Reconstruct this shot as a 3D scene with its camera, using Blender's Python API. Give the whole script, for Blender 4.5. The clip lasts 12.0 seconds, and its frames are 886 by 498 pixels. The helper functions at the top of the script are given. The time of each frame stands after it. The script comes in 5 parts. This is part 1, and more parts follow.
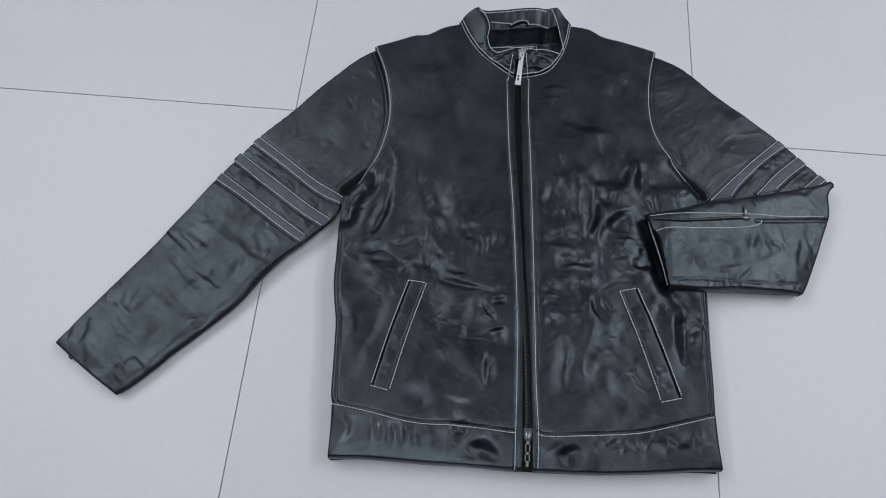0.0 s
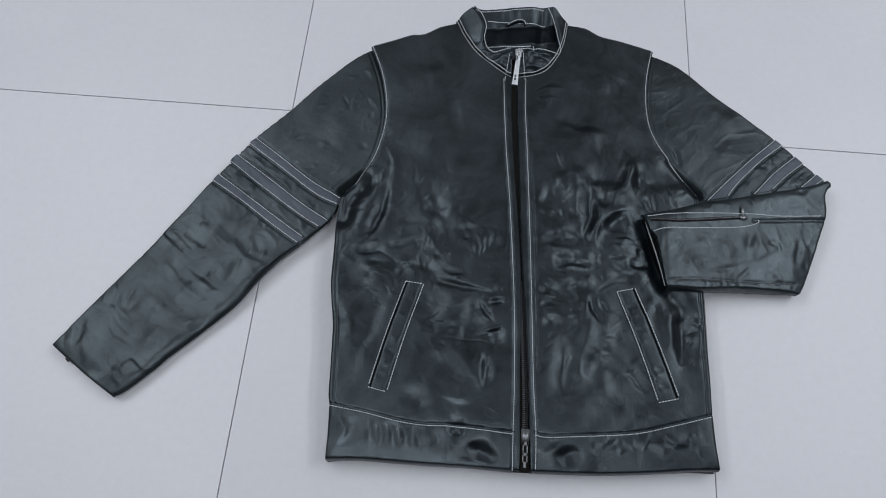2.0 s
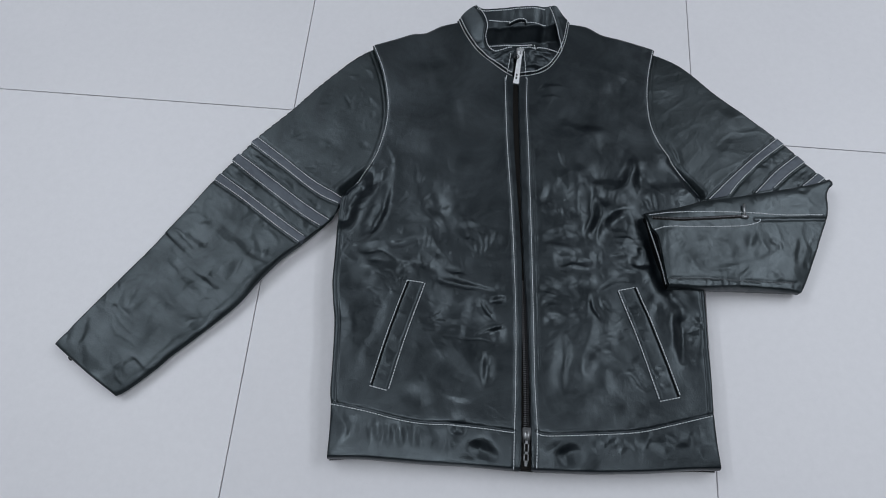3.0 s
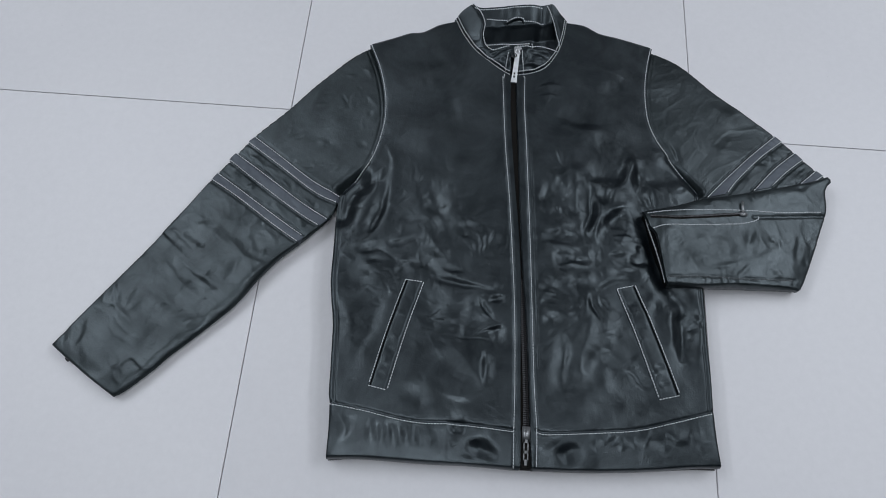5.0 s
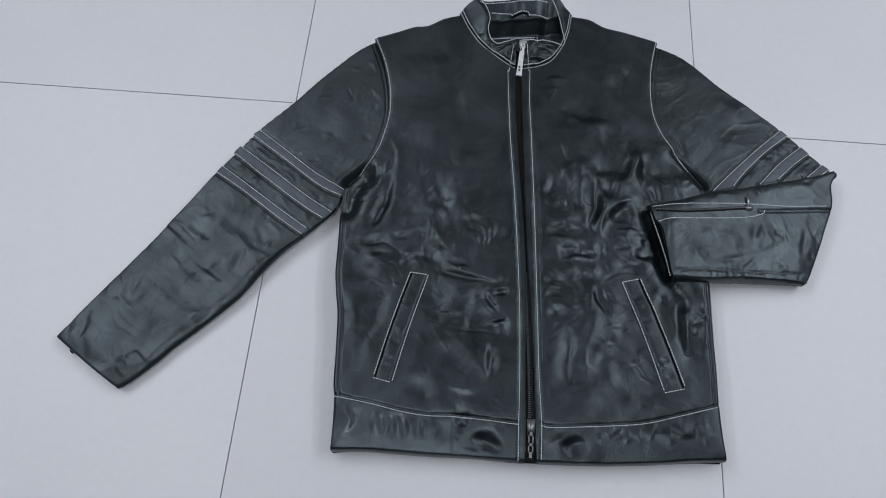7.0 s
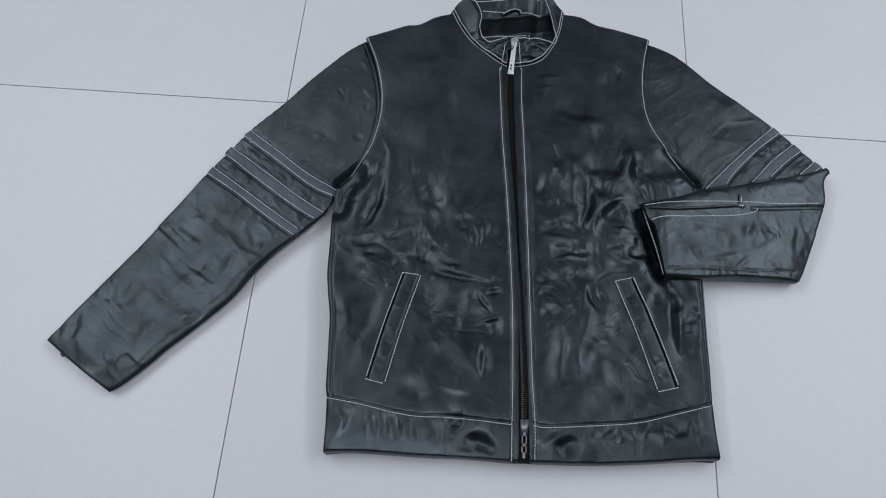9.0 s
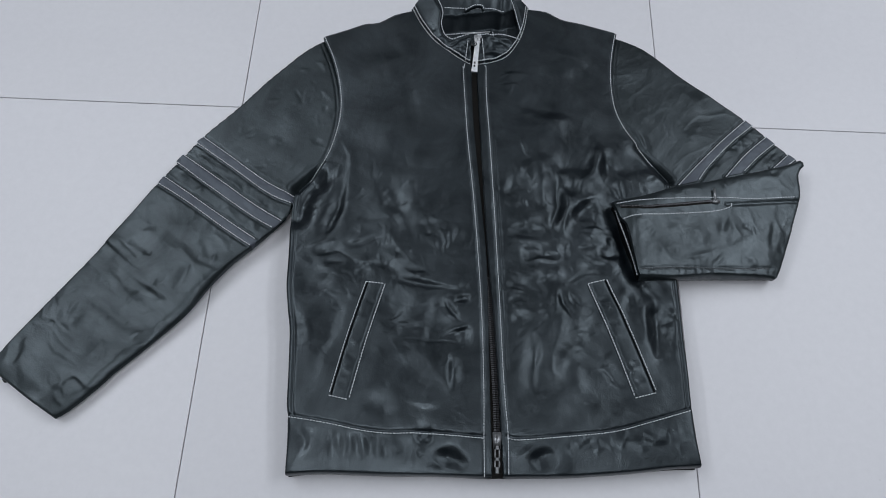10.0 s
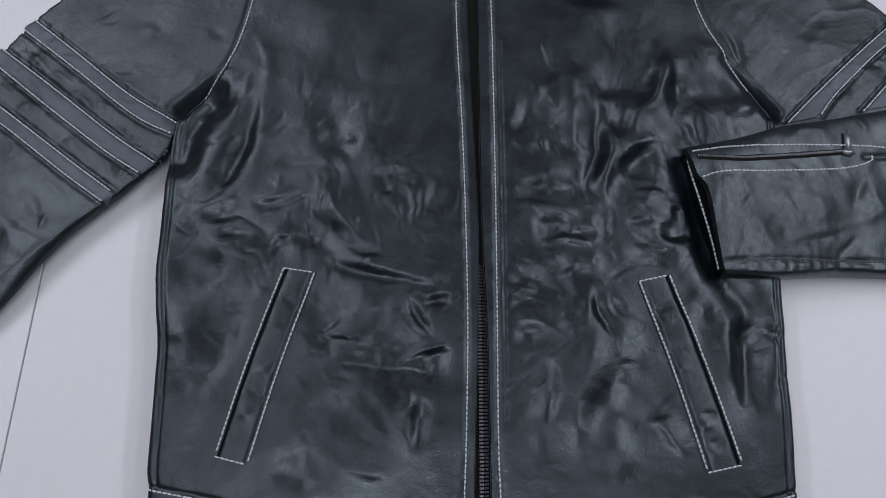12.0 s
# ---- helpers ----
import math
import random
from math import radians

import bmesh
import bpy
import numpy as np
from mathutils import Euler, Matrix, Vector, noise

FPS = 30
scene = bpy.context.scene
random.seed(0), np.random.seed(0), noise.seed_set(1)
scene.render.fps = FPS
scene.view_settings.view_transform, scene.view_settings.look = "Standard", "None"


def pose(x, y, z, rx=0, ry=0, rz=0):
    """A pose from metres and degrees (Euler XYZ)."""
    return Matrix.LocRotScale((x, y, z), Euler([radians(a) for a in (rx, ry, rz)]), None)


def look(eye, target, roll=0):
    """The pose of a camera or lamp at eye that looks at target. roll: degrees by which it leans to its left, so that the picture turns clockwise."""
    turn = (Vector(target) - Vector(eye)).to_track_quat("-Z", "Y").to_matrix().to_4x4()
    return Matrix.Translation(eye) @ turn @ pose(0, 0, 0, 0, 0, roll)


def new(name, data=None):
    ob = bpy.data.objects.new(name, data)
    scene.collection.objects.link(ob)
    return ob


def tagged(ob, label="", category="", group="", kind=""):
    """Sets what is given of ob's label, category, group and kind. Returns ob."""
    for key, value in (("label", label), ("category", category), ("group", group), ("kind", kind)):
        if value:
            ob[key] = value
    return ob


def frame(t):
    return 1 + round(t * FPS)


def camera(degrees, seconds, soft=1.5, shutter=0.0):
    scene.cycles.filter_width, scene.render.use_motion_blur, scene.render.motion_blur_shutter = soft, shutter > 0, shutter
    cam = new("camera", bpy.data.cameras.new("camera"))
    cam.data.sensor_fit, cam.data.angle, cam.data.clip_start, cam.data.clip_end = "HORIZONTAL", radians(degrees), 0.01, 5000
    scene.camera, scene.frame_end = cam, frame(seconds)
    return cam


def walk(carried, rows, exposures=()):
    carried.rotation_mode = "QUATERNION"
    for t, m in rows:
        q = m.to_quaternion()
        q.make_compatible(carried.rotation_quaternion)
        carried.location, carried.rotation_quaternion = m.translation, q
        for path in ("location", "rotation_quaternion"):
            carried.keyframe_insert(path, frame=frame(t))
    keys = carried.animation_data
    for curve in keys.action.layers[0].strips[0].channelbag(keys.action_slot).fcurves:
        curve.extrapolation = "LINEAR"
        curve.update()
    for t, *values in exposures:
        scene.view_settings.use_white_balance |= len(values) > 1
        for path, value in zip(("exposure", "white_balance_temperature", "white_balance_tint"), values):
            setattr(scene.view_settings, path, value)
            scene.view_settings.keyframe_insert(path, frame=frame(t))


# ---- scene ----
cam = camera(66.8, 12.0, soft=1.0)
PATH = [
    (0, (0.266, -0.555, 0.86), (0.211, 0.198, -0.992), 0.8),
    (0.5, (0.27, -0.551, 0.859), (0.207, 0.194, -0.995), 0.2),
    (1, (0.27, -0.551, 0.86), (0.205, 0.192, -0.996), 0.2),
    (1.5, (0.269, -0.549, 0.862), (0.218, 0.197, -0.993), 1.1),
    (2, (0.267, -0.548, 0.862), (0.218, 0.193, -0.995), 1.0),
    (2.5, (0.268, -0.548, 0.863), (0.206, 0.191, -0.995), -0.0),
    (3, (0.268, -0.548, 0.863), (0.213, 0.189, -0.995), 0.5),
    (5, (0.267, -0.55, 0.86), (0.219, 0.191, -0.997), 0.8),
    (5.5, (0.268, -0.551, 0.861), (0.21, 0.198, -0.993), 0.0),
    (6, (0.268, -0.552, 0.859), (0.214, 0.188, -0.998), 0.3),
    (6.5, (0.266, -0.555, 0.857), (0.211, 0.183, -1.001), 0.3),
    (7, (0.264, -0.559, 0.855), (0.21, 0.183, -1.002), 0.5),
    (9, (0.27, -0.554, 0.853), (0.225, 0.181, -1.006), 0.7),
    (9.5, (0.284, -0.538, 0.845), (0.281, 0.183, -1.02), 2.6),
    (10, (0.29, -0.536, 0.818), (0.299, 0.213, -1.037), 2.9),
    (10.5, (0.301, -0.481, 0.75), (0.332, 0.152, -1.147), 4.7),
    (11, (0.323, -0.424, 0.663), (0.413, 0.156, -1.249), 11.1),
    (11.5, (0.319, -0.388, 0.58), (0.381, 0.106, -1.357), 10.4),
    (12, (0.314, -0.37, 0.54), (0.342, 0.117, -1.4), 7.1),
]
walk(cam, [(t, look(eye, target, roll)) for t, eye, target, roll in PATH],
     exposures=[(0.0, 0.0, 6500, 10), (9.0, 0.0, 6500, 10), (10.5, 0.0, 6500, 12), (11.0, -0.1, 6500, 14), (11.5, 0.0, 6500, 16), (12.0, 0.0, 6500, 17)])

# ---------------------------------------------------------------- light
world = bpy.data.worlds.new("world")
scene.world = world
world.use_nodes = True
world.node_tree.nodes["Background"].inputs[0].default_value = (0.55, 0.6, 0.7, 1)
world.node_tree.nodes["Background"].inputs[1].default_value = 0.01


# Unseen lamps, added overhead; number and places chosen for the leather's sheen.
def added_lamp(x, y, sx, sy, watts):
    data = bpy.data.lights.new("added_lamp", "AREA")
    data.shape, data.size, data.size_y = "RECTANGLE", sx, sy
    data.energy, data.color = watts, (0.86, 0.92, 1.0)
    ob = new("added_lamp", data)
    ob.location = (x, y, 2.72)
    return tagged(ob, "cool white added lamp, unseen overhead", "lamp", kind="structure")


for at_x, watts in ((-1.9, 30), (-1.1, 16), (-0.3, 3), (1.9, 17), (2.7, 38)):
    added_lamp(at_x, 0.75, 0.3, 2.5, watts)
# Two more, added to lift the shoulders and brighten the hem.
added_lamp(0.3, 2.6, 3.0, 0.3, 8)
added_lamp(0.25, -1.2, 1.5, 0.3, 21)


# ---------------------------------------------------------------- materials
def shader(name, rough, metal=0.0):
    m = bpy.data.materials.new(name)
    m.use_nodes = True
    tree = m.node_tree
    b = tree.nodes["Principled BSDF"]
    b.inputs["Roughness"].default_value = rough
    b.inputs["Metallic"].default_value = metal
    return m, tree, b


def node(tree, kind, **sockets):
    n = tree.nodes.new(kind)
    for k, v in sockets.items():
        n.inputs[k.replace("_", " ")].default_value = v
    return n


def coords(tree, stretch=(1, 1, 1)):
    c = tree.nodes.new("ShaderNodeTexCoord")
    mp = tree.nodes.new("ShaderNodeMapping")
    mp.inputs["Scale"].default_value = stretch
    tree.links.new(c.outputs["Object"], mp.inputs["Vector"])
    return mp.outputs["Vector"]


def ramp(tree, source, lo, hi, a, b):
    r = tree.nodes.new("ShaderNodeMapRange")
    r.inputs["From Min"].default_value, r.inputs["From Max"].default_value = lo, hi
    r.inputs["To Min"].default_value, r.inputs["To Max"].default_value = a, b
    tree.links.new(source, r.inputs["Value"])
    return r.outputs["Result"]


def mix(tree, fac, a, b):
    n = tree.nodes.new("ShaderNodeMix")
    n.data_type = "RGBA"
    n.inputs["A"].default_value, n.inputs["B"].default_value = (*a, 1), (*b, 1)
    tree.links.new(fac, n.inputs["Factor"])
    return n.outputs["Result"]


def leather(name, dark, light, rough, grain=1.0):
    """Grained hide: pebbled cells, fine creases, rubbed patches, and specular raised in patches to look lit."""
    m, tree, b = shader(name, rough)
    b.inputs["Specular Tint"].default_value = (0.81, 0.94, 1.0, 1)
    at = coords(tree)
    patch = node(tree, "ShaderNodeTexNoise", Scale=22.0, Detail=5.0, Roughness=0.6)
    fine = node(tree, "ShaderNodeTexNoise", Scale=260.0, Detail=4.0, Roughness=0.65)
    cells = node(tree, "ShaderNodeTexVoronoi", Scale=620.0)
    crease = node(tree, "ShaderNodeTexVoronoi", Scale=110.0)
    crease.feature = "DISTANCE_TO_EDGE"
    warp = node(tree, "ShaderNodeTexNoise", Scale=60.0, Detail=3.0)
    for n in (patch, fine, cells, warp):
        tree.links.new(at, n.inputs["Vector"])
    add = tree.nodes.new("ShaderNodeMixRGB")
    add.blend_type, add.inputs[0].default_value = "ADD", 0.012
    tree.links.new(at, add.inputs[1])
    tree.links.new(warp.outputs["Color"], add.inputs[2])
    tree.links.new(add.outputs[0], crease.inputs["Vector"])
    col = mix(tree, ramp(tree, patch.outputs[0], 0.35, 0.7, 0, 1), dark, light)
    tree.links.new(col, b.inputs["Base Color"])
    add2 = tree.nodes.new("ShaderNodeMath")
    add2.operation = "ADD"
    tree.links.new(ramp(tree, patch.outputs[0], 0.3, 0.75, rough - 0.07, rough + 0.07), add2.inputs[0])
    tree.links.new(ramp(tree, fine.outputs[0], 0.3, 0.7, -0.05, 0.05), add2.inputs[1])
    tree.links.new(add2.outputs[0], b.inputs["Roughness"])
    # Rubbed patches; raised specular here also stands in for brighter lit areas.
    rub_and_lit = node(tree, "ShaderNodeTexNoise", Scale=12.0, Detail=6.0, Roughness=0.65, Distortion=0.6)
    tree.links.new(at, rub_and_lit.inputs["Vector"])
    tree.links.new(ramp(tree, rub_and_lit.outputs[0], 0.36, 0.68, 0.48, 0.95), b.inputs["Specular IOR Level"])
    b1 = node(tree, "ShaderNodeBump", Strength=0.12 * grain, Distance=0.0005)
    b2 = node(tree, "ShaderNodeBump", Strength=0.09 * grain, Distance=0.0008)
    b3 = node(tree, "ShaderNodeBump", Strength=0.02 * grain, Distance=0.0012)
    tree.links.new(cells.outputs["Distance"], b1.inputs["Height"])
    tree.links.new(fine.outputs[0], b2.inputs["Height"])
    tree.links.new(ramp(tree, crease.outputs["Distance"], 0.0, 0.12, 0, 1), b3.inputs["Height"])
    tree.links.new(b1.outputs[0], b2.inputs["Normal"])
    tree.links.new(b2.outputs[0], b3.inputs["Normal"])
    web = node(tree, "ShaderNodeTexNoise", Scale=55.0, Detail=2.0, Roughness=0.55, Distortion=0.7)
    web.noise_type = "RIDGED_MULTIFRACTAL"
    tree.links.new(at, web.inputs["Vector"])
    where = node(tree, "ShaderNodeTexNoise", Scale=13.0, Detail=2.0)
    tree.links.new(at, where.inputs["Vector"])
    b4 = node(tree, "ShaderNodeBump", Distance=0.0014)
    b4.invert = True
    tree.links.new(ramp(tree, where.outputs[0], 0.52, 0.7, 0.0, 0.08 * grain), b4.inputs["Strength"])
    tree.links.new(web.outputs[0], b4.inputs["Height"])
    tree.links.new(b3.outputs[0], b4.inputs["Normal"])
    wrinkle = node(tree, "ShaderNodeTexNoise", Scale=85.0, Detail=4.0, Roughness=0.6, Distortion=0.5)
    tree.links.new(at, wrinkle.inputs["Vector"])
    area = node(tree, "ShaderNodeTexNoise", Scale=17.0, Detail=3.0)
    tree.links.new(coords(tree, (1.0, 1.4, 1.0)), area.inputs["Vector"])
    b5 = node(tree, "ShaderNodeBump", Distance=0.002)
    tree.links.new(ramp(tree, area.outputs[0], 0.46, 0.68, 0.04 * grain, 0.3 * grain), b5.inputs["Strength"])
    tree.links.new(wrinkle.outputs[0], b5.inputs["Height"])
    tree.links.new(b4.outputs[0], b5.inputs["Normal"])
    tree.links.new(b5.outputs[0], b.inputs["Normal"])
    return m


def plain(name, colour, rough, metal=0.0, scale=300.0, spread=0.25, bump=0.15, gloss=0.5):
    m, tree, b = shader(name, rough, metal)
    b.inputs["Specular IOR Level"].default_value = gloss
    n = node(tree, "ShaderNodeTexNoise", Scale=scale, Detail=4.0)
    tree.links.new(coords(tree), n.inputs["Vector"])
    tree.links.new(mix(tree, ramp(tree, n.outputs[0], 0.3, 0.7, 0, 1), [c * (1 - spread) for c in colour], [min(1, c * (1 + spread)) for c in colour]), b.inputs["Base Color"])
    bp = node(tree, "ShaderNodeBump", Strength=bump, Distance=0.0005)
    tree.links.new(n.outputs[0], bp.inputs["Height"])
    tree.links.new(bp.outputs[0], b.inputs["Normal"])
    return m


def tile_material():
    m, tree, b = shader("porcelain_tile", 0.42)
    at = coords(tree)
    info = tree.nodes.new("ShaderNodeObjectInfo")
    big = node(tree, "ShaderNodeTexNoise", Scale=3.0, Detail=4.0)
    speck = node(tree, "ShaderNodeTexNoise", Scale=90.0, Detail=6.0, Roughness=0.7)
    spot = node(tree, "ShaderNodeTexVoronoi", Scale=9.0)
    for n in (big, speck, spot):
        tree.links.new(at, n.inputs["Vector"])
    col = mix(tree, ramp(tree, big.outputs[0], 0.3, 0.7, 0, 1), (0.672, 0.662, 0.68), (0.722, 0.712, 0.725))
    mul = tree.nodes.new("ShaderNodeMixRGB")
    mul.blend_type, mul.inputs[0].default_value = "MULTIPLY", 1.0
    tree.links.new(col, mul.inputs[1])
    grey = tree.nodes.new("ShaderNodeCombineColor")
    k = tree.nodes.new("ShaderNodeMath")
    k.operation = "MULTIPLY"
    tree.links.new(ramp(tree, speck.outputs[0], 0.25, 0.75, 0.97, 1.03), k.inputs[0])
    k2 = tree.nodes.new("ShaderNodeMath")
    k2.operation = "MULTIPLY"
    tree.links.new(ramp(tree, spot.outputs["Distance"], 0.012, 0.022, 0.82, 1.0), k2.inputs[0])
    tree.links.new(ramp(tree, info.outputs["Random"], 0, 1, 0.98, 1.02), k2.inputs[1])
    tree.links.new(k2.outputs[0], k.inputs[1])
    for s in ("Red", "Green", "Blue"):
        tree.links.new(k.outputs[0], grey.inputs[s])
    tree.links.new(grey.outputs[0], mul.inputs[2])
    tree.links.new(mul.outputs[0], b.inputs["Base Color"])
    tree.links.new(ramp(tree, big.outputs[0], 0.3, 0.7, 0.38, 0.5), b.inputs["Roughness"])
    bp = node(tree, "ShaderNodeBump", Strength=0.05, Distance=0.001)
    tree.links.new(speck.outputs[0], bp.inputs["Height"])
    tree.links.new(bp.outputs[0], b.inputs["Normal"])
    return m


HIDE = leather("black_leather", (0.0015, 0.0028, 0.0042), (0.0028, 0.0046, 0.0068), 0.4)
# The sleeves' hide has a paler base than the body's.
SLEEVE_HIDE = leather("paler_black_leather", (0.0055, 0.0078, 0.0085), (0.0105, 0.0142, 0.0156), 0.41)
STRIPE = leather("slate_leather", (0.05, 0.054, 0.068), (0.062, 0.067, 0.082), 0.5, 0.6)
# Lining, kept near black so it also gives the pocket slits' shade.
LINING_AND_SHADE = plain("black_lining_and_shade", (0.004, 0.0045, 0.005), 0.8, scale=900.0, gloss=0.08)
THREAD = plain("pale_thread", (0.58, 0.61, 0.63), 0.8, scale=700.0, gloss=0.2)
DARK_THREAD = plain("dark_thread", (0.09, 0.095, 0.1), 0.8, scale=700.0, gloss=0.2)
TAPE = plain("zip_tape", (0.012, 0.011, 0.01), 0.9, scale=1200.0, bump=0.5, gloss=0.15)
GUNMETAL = plain("dark_metal", (0.1, 0.1, 0.105), 0.4, 1.0, 500.0)
# Black metal of the ring; also shade in the slots and one tooth row.
BLACK_METAL_AND_SHADE = plain("black_metal_and_shade", (0.04, 0.04, 0.042), 0.4, 1.0, 500.0)
WORN = plain("worn_metal", (0.5, 0.51, 0.52), 0.45, 1.0, 300.0, 0.3)
PEWTER = plain("pewter_metal", (0.22, 0.225, 0.23), 0.45, 1.0, 300.0, 0.3)
STEEL = plain("bright_metal", (0.9, 0.91, 0.93), 0.5, 1.0, 200.0, 0.1)
TILE = tile_material()
GROUT = plain("grout", (0.34, 0.34, 0.345), 0.9, scale=400.0)
# Ceiling and wall greys lowered to deepen the leather's darks.
UNSEEN_CEILING = plain("unseen_ceiling", (0.1, 0.1, 0.105), 0.8, scale=40.0, spread=0.03)
UNSEEN_WALL = plain("unseen_wall", (0.08, 0.08, 0.085), 0.75, scale=40.0, spread=0.03)


# ---------------------------------------------------------------- mesh helpers
def put(name, verts, faces, material, parent=None, label="", smooth=True):
    me = bpy.data.meshes.new(name)
    me.from_pydata([tuple(map(float, v)) for v in verts], [], faces)
    me.polygons.foreach_set("use_smooth", [smooth] * len(me.polygons))
    me.materials.append(material)
    me.update()
    ob = new(name, me)
    if parent is not None:
        ob.parent = parent
        root = parent
        while root.parent is not None:
            root = root.parent
        if parent is root:
            ob.matrix_parent_inverse = Matrix.Translation(root.location).inverted()
    return tagged(ob, label)


def part(name, bm, material, parent, label="", smooth=True):
    me = bpy.data.meshes.new(name)
    bm.to_mesh(me)
    bm.free()
    ob = put(name, [], [], material, parent, label)
    ob.data = me
    me.polygons.foreach_set("use_smooth", [smooth] * len(me.polygons))
    me.materials.append(material)
    return ob


def box(x0, y0, z0, x1, y1, z1, bevel=0.0):
    bm = bmesh.new()
    m = Matrix.Translation(((x0 + x1) / 2, (y0 + y1) / 2, (z0 + z1) / 2)) @ Matrix.Diagonal((x1 - x0, y1 - y0, z1 - z0, 1))
    bmesh.ops.create_cube(bm, size=1.0, matrix=m)
    if bevel:
        bmesh.ops.bevel(bm, geom=list(bm.edges), offset=bevel, segments=2, affect="EDGES")
    return bm


def curve(*points, step=0.002):
    """A smooth line through the points (Catmull-Rom), evenly sampled."""
    p = np.array(points, float)
    if len(p) == 2:
        fine = p
    else:
        q = np.vstack([2 * p[0] - p[1], p, 2 * p[-1] - p[-2]])
        t = np.linspace(0, 1, 24, endpoint=False)[:, None]
        rows = []
        for a, b, c, d in zip(q, q[1:], q[2:], q[3:]):
            rows.append(0.5 * (2 * b + (c - a) * t + (2 * a - 5 * b + 4 * c - d) * t * t + (3 * b - a - 3 * c + d) * t ** 3))
        fine = np.vstack(rows + [p[-1:]])
    s = np.r_[0, np.cumsum(np.linalg.norm(np.diff(fine, axis=0), axis=1))]
    n = max(2, int(s[-1] / step) + 1)
    u = np.linspace(0, s[-1], n)
    return np.stack([np.interp(u, s, fine[:, k]) for k in range(fine.shape[1])], 1)


def near(p, line):
    """Distance of each point to a line, its place along the line (0 to 1), the side (+ is left) and the foot."""
    best = np.full(len(p), 1e9)
    along, side, foot = np.zeros(len(p)), np.ones(len(p)), np.zeros((len(p), 2))
    n = len(line) - 1
    for i in range(n):
        a, b = line[i], line[i + 1]
        ab = b - a
        t = np.clip((p - a) @ ab / max(ab @ ab, 1e-12), 0, 1)
        f = a + t[:, None] * ab
        d = np.hypot(*(p - f).T)
        k = d < best
        best[k], along[k], foot[k] = d[k], (i + t[k]) / n, f[k]
        side[k] = np.sign(ab[0] * (p[k, 1] - a[1]) - ab[1] * (p[k, 0] - a[0]))
    return best, along, side, foot


def coarse(line, step=0.008):
    n = max(2, int(len(line) * 0.002 / step))
    return line[np.unique(np.linspace(0, len(line) - 1, n).round().astype(int))]


def inside(p, poly):
    c = np.zeros(len(p), bool)
    for (ax, ay), (bx, by) in zip(poly, np.roll(poly, -1, 0)):
        if ay == by:
            continue
        c ^= ((ay > p[:, 1]) != (by > p[:, 1])) & (p[:, 0] < (bx - ax) * (p[:, 1] - ay) / (by - ay) + ax)
    return c


def lattice(p, size, seed):
    """Smooth value noise from -1 to 1 on a lattice of the given size."""
    q = p / size + 137.0
    i = np.floor(q).astype(np.int64)
    f = q - i
    f = f * f * f * (f * (f * 6 - 15) + 10)

    def h(a, b):
        v = (a * 374761393 + b * 668265263 + seed * 2147483 + 1013) & 0xFFFFFFFF
        v = ((v ^ (v >> 13)) * 1274126177) & 0xFFFFFFFF
        return ((v ^ (v >> 16)) & 0xFFFF) / 32767.5 - 1
    x, y = i[:, 0], i[:, 1]
    top = h(x, y) * (1 - f[:, 0]) + h(x + 1, y) * f[:, 0]
    low = h(x, y + 1) * (1 - f[:, 0]) + h(x + 1, y + 1) * f[:, 0]
    return top * (1 - f[:, 1]) + low * f[:, 1]


def sheet(name, outline, height, material, parent, label="", step=0.002, down=0.006, floor_z=None, tuck=None):
    """A piece of hide: everything inside the closed outline, lifted to height(points), with its border turned down."""
    lo, hi = outline.min(0) - step, outline.max(0) + 2 * step
    nx, ny = ((hi - lo) / step).astype(int) + 1
    gx, gy = np.meshgrid(np.arange(nx), np.arange(ny))
    p = lo + step * np.stack([gx.ravel(), gy.ravel()], 1)
    ins = inside(p, outline).reshape(ny, nx)
    cell = ins[:-1, :-1] | ins[1:, :-1] | ins[:-1, 1:] | ins[1:, 1:]
    used = np.zeros((ny, nx), bool)
    for a, b in ((0, 0), (0, 1), (1, 0), (1, 1)):
        used[a:ny - 1 + a, b:nx - 1 + b] |= cell
    out = (used & ~ins).ravel()
    closed = np.vstack([outline, outline[:1]])
    p[out] = near(p[out], closed)[3]
    keep = np.flatnonzero(used.ravel())
    index = np.full(nx * ny, -1)
    index[keep] = np.arange(len(keep))
    q = p[keep]
    z = height(q)
    verts = np.column_stack([q, z])
    cy, cx = np.nonzero(cell)
    a = index[cy * nx + cx]
    b, c, d = index[cy * nx + cx + 1], index[(cy + 1) * nx + cx + 1], index[(cy + 1) * nx + cx]
    faces = np.stack([a, b, c, d], 1)
    ac, bd = q[faces[:, 2]] - q[faces[:, 0]], q[faces[:, 3]] - q[faces[:, 1]]
    faces = faces[np.abs(ac[:, 0] * bd[:, 1] - ac[:, 1] * bd[:, 0]) > 0.04 * step * step]
    e = np.vstack([faces[:, [0, 1]], faces[:, [1, 2]], faces[:, [2, 3]], faces[:, [3, 0]]])
    key = np.sort(e, 1)
    _, first, count = np.unique(key, axis=0, return_index=True, return_counts=True)
    rim = e[first[count == 1]]
    ids = np.unique(rim)
    ring_top, low = verts[ids].copy(), verts[ids].copy()
    low[:, 2] = floor_z if floor_z is not None else low[:, 2] - down
    if tuck is not None:
        low[:, :2] += tuck(low[:, :2])
    where = {int(v): len(verts) + k for k, v in enumerate(ids)}
    n = len(ids)
    skirt = [(where[int(v)], where[int(u)], where[int(u)] + n, where[int(v)] + n) for u, v in rim]
    return put(name, np.vstack([verts, ring_top, low]), [tuple(map(int, f)) for f in faces] + skirt, material, parent, label)


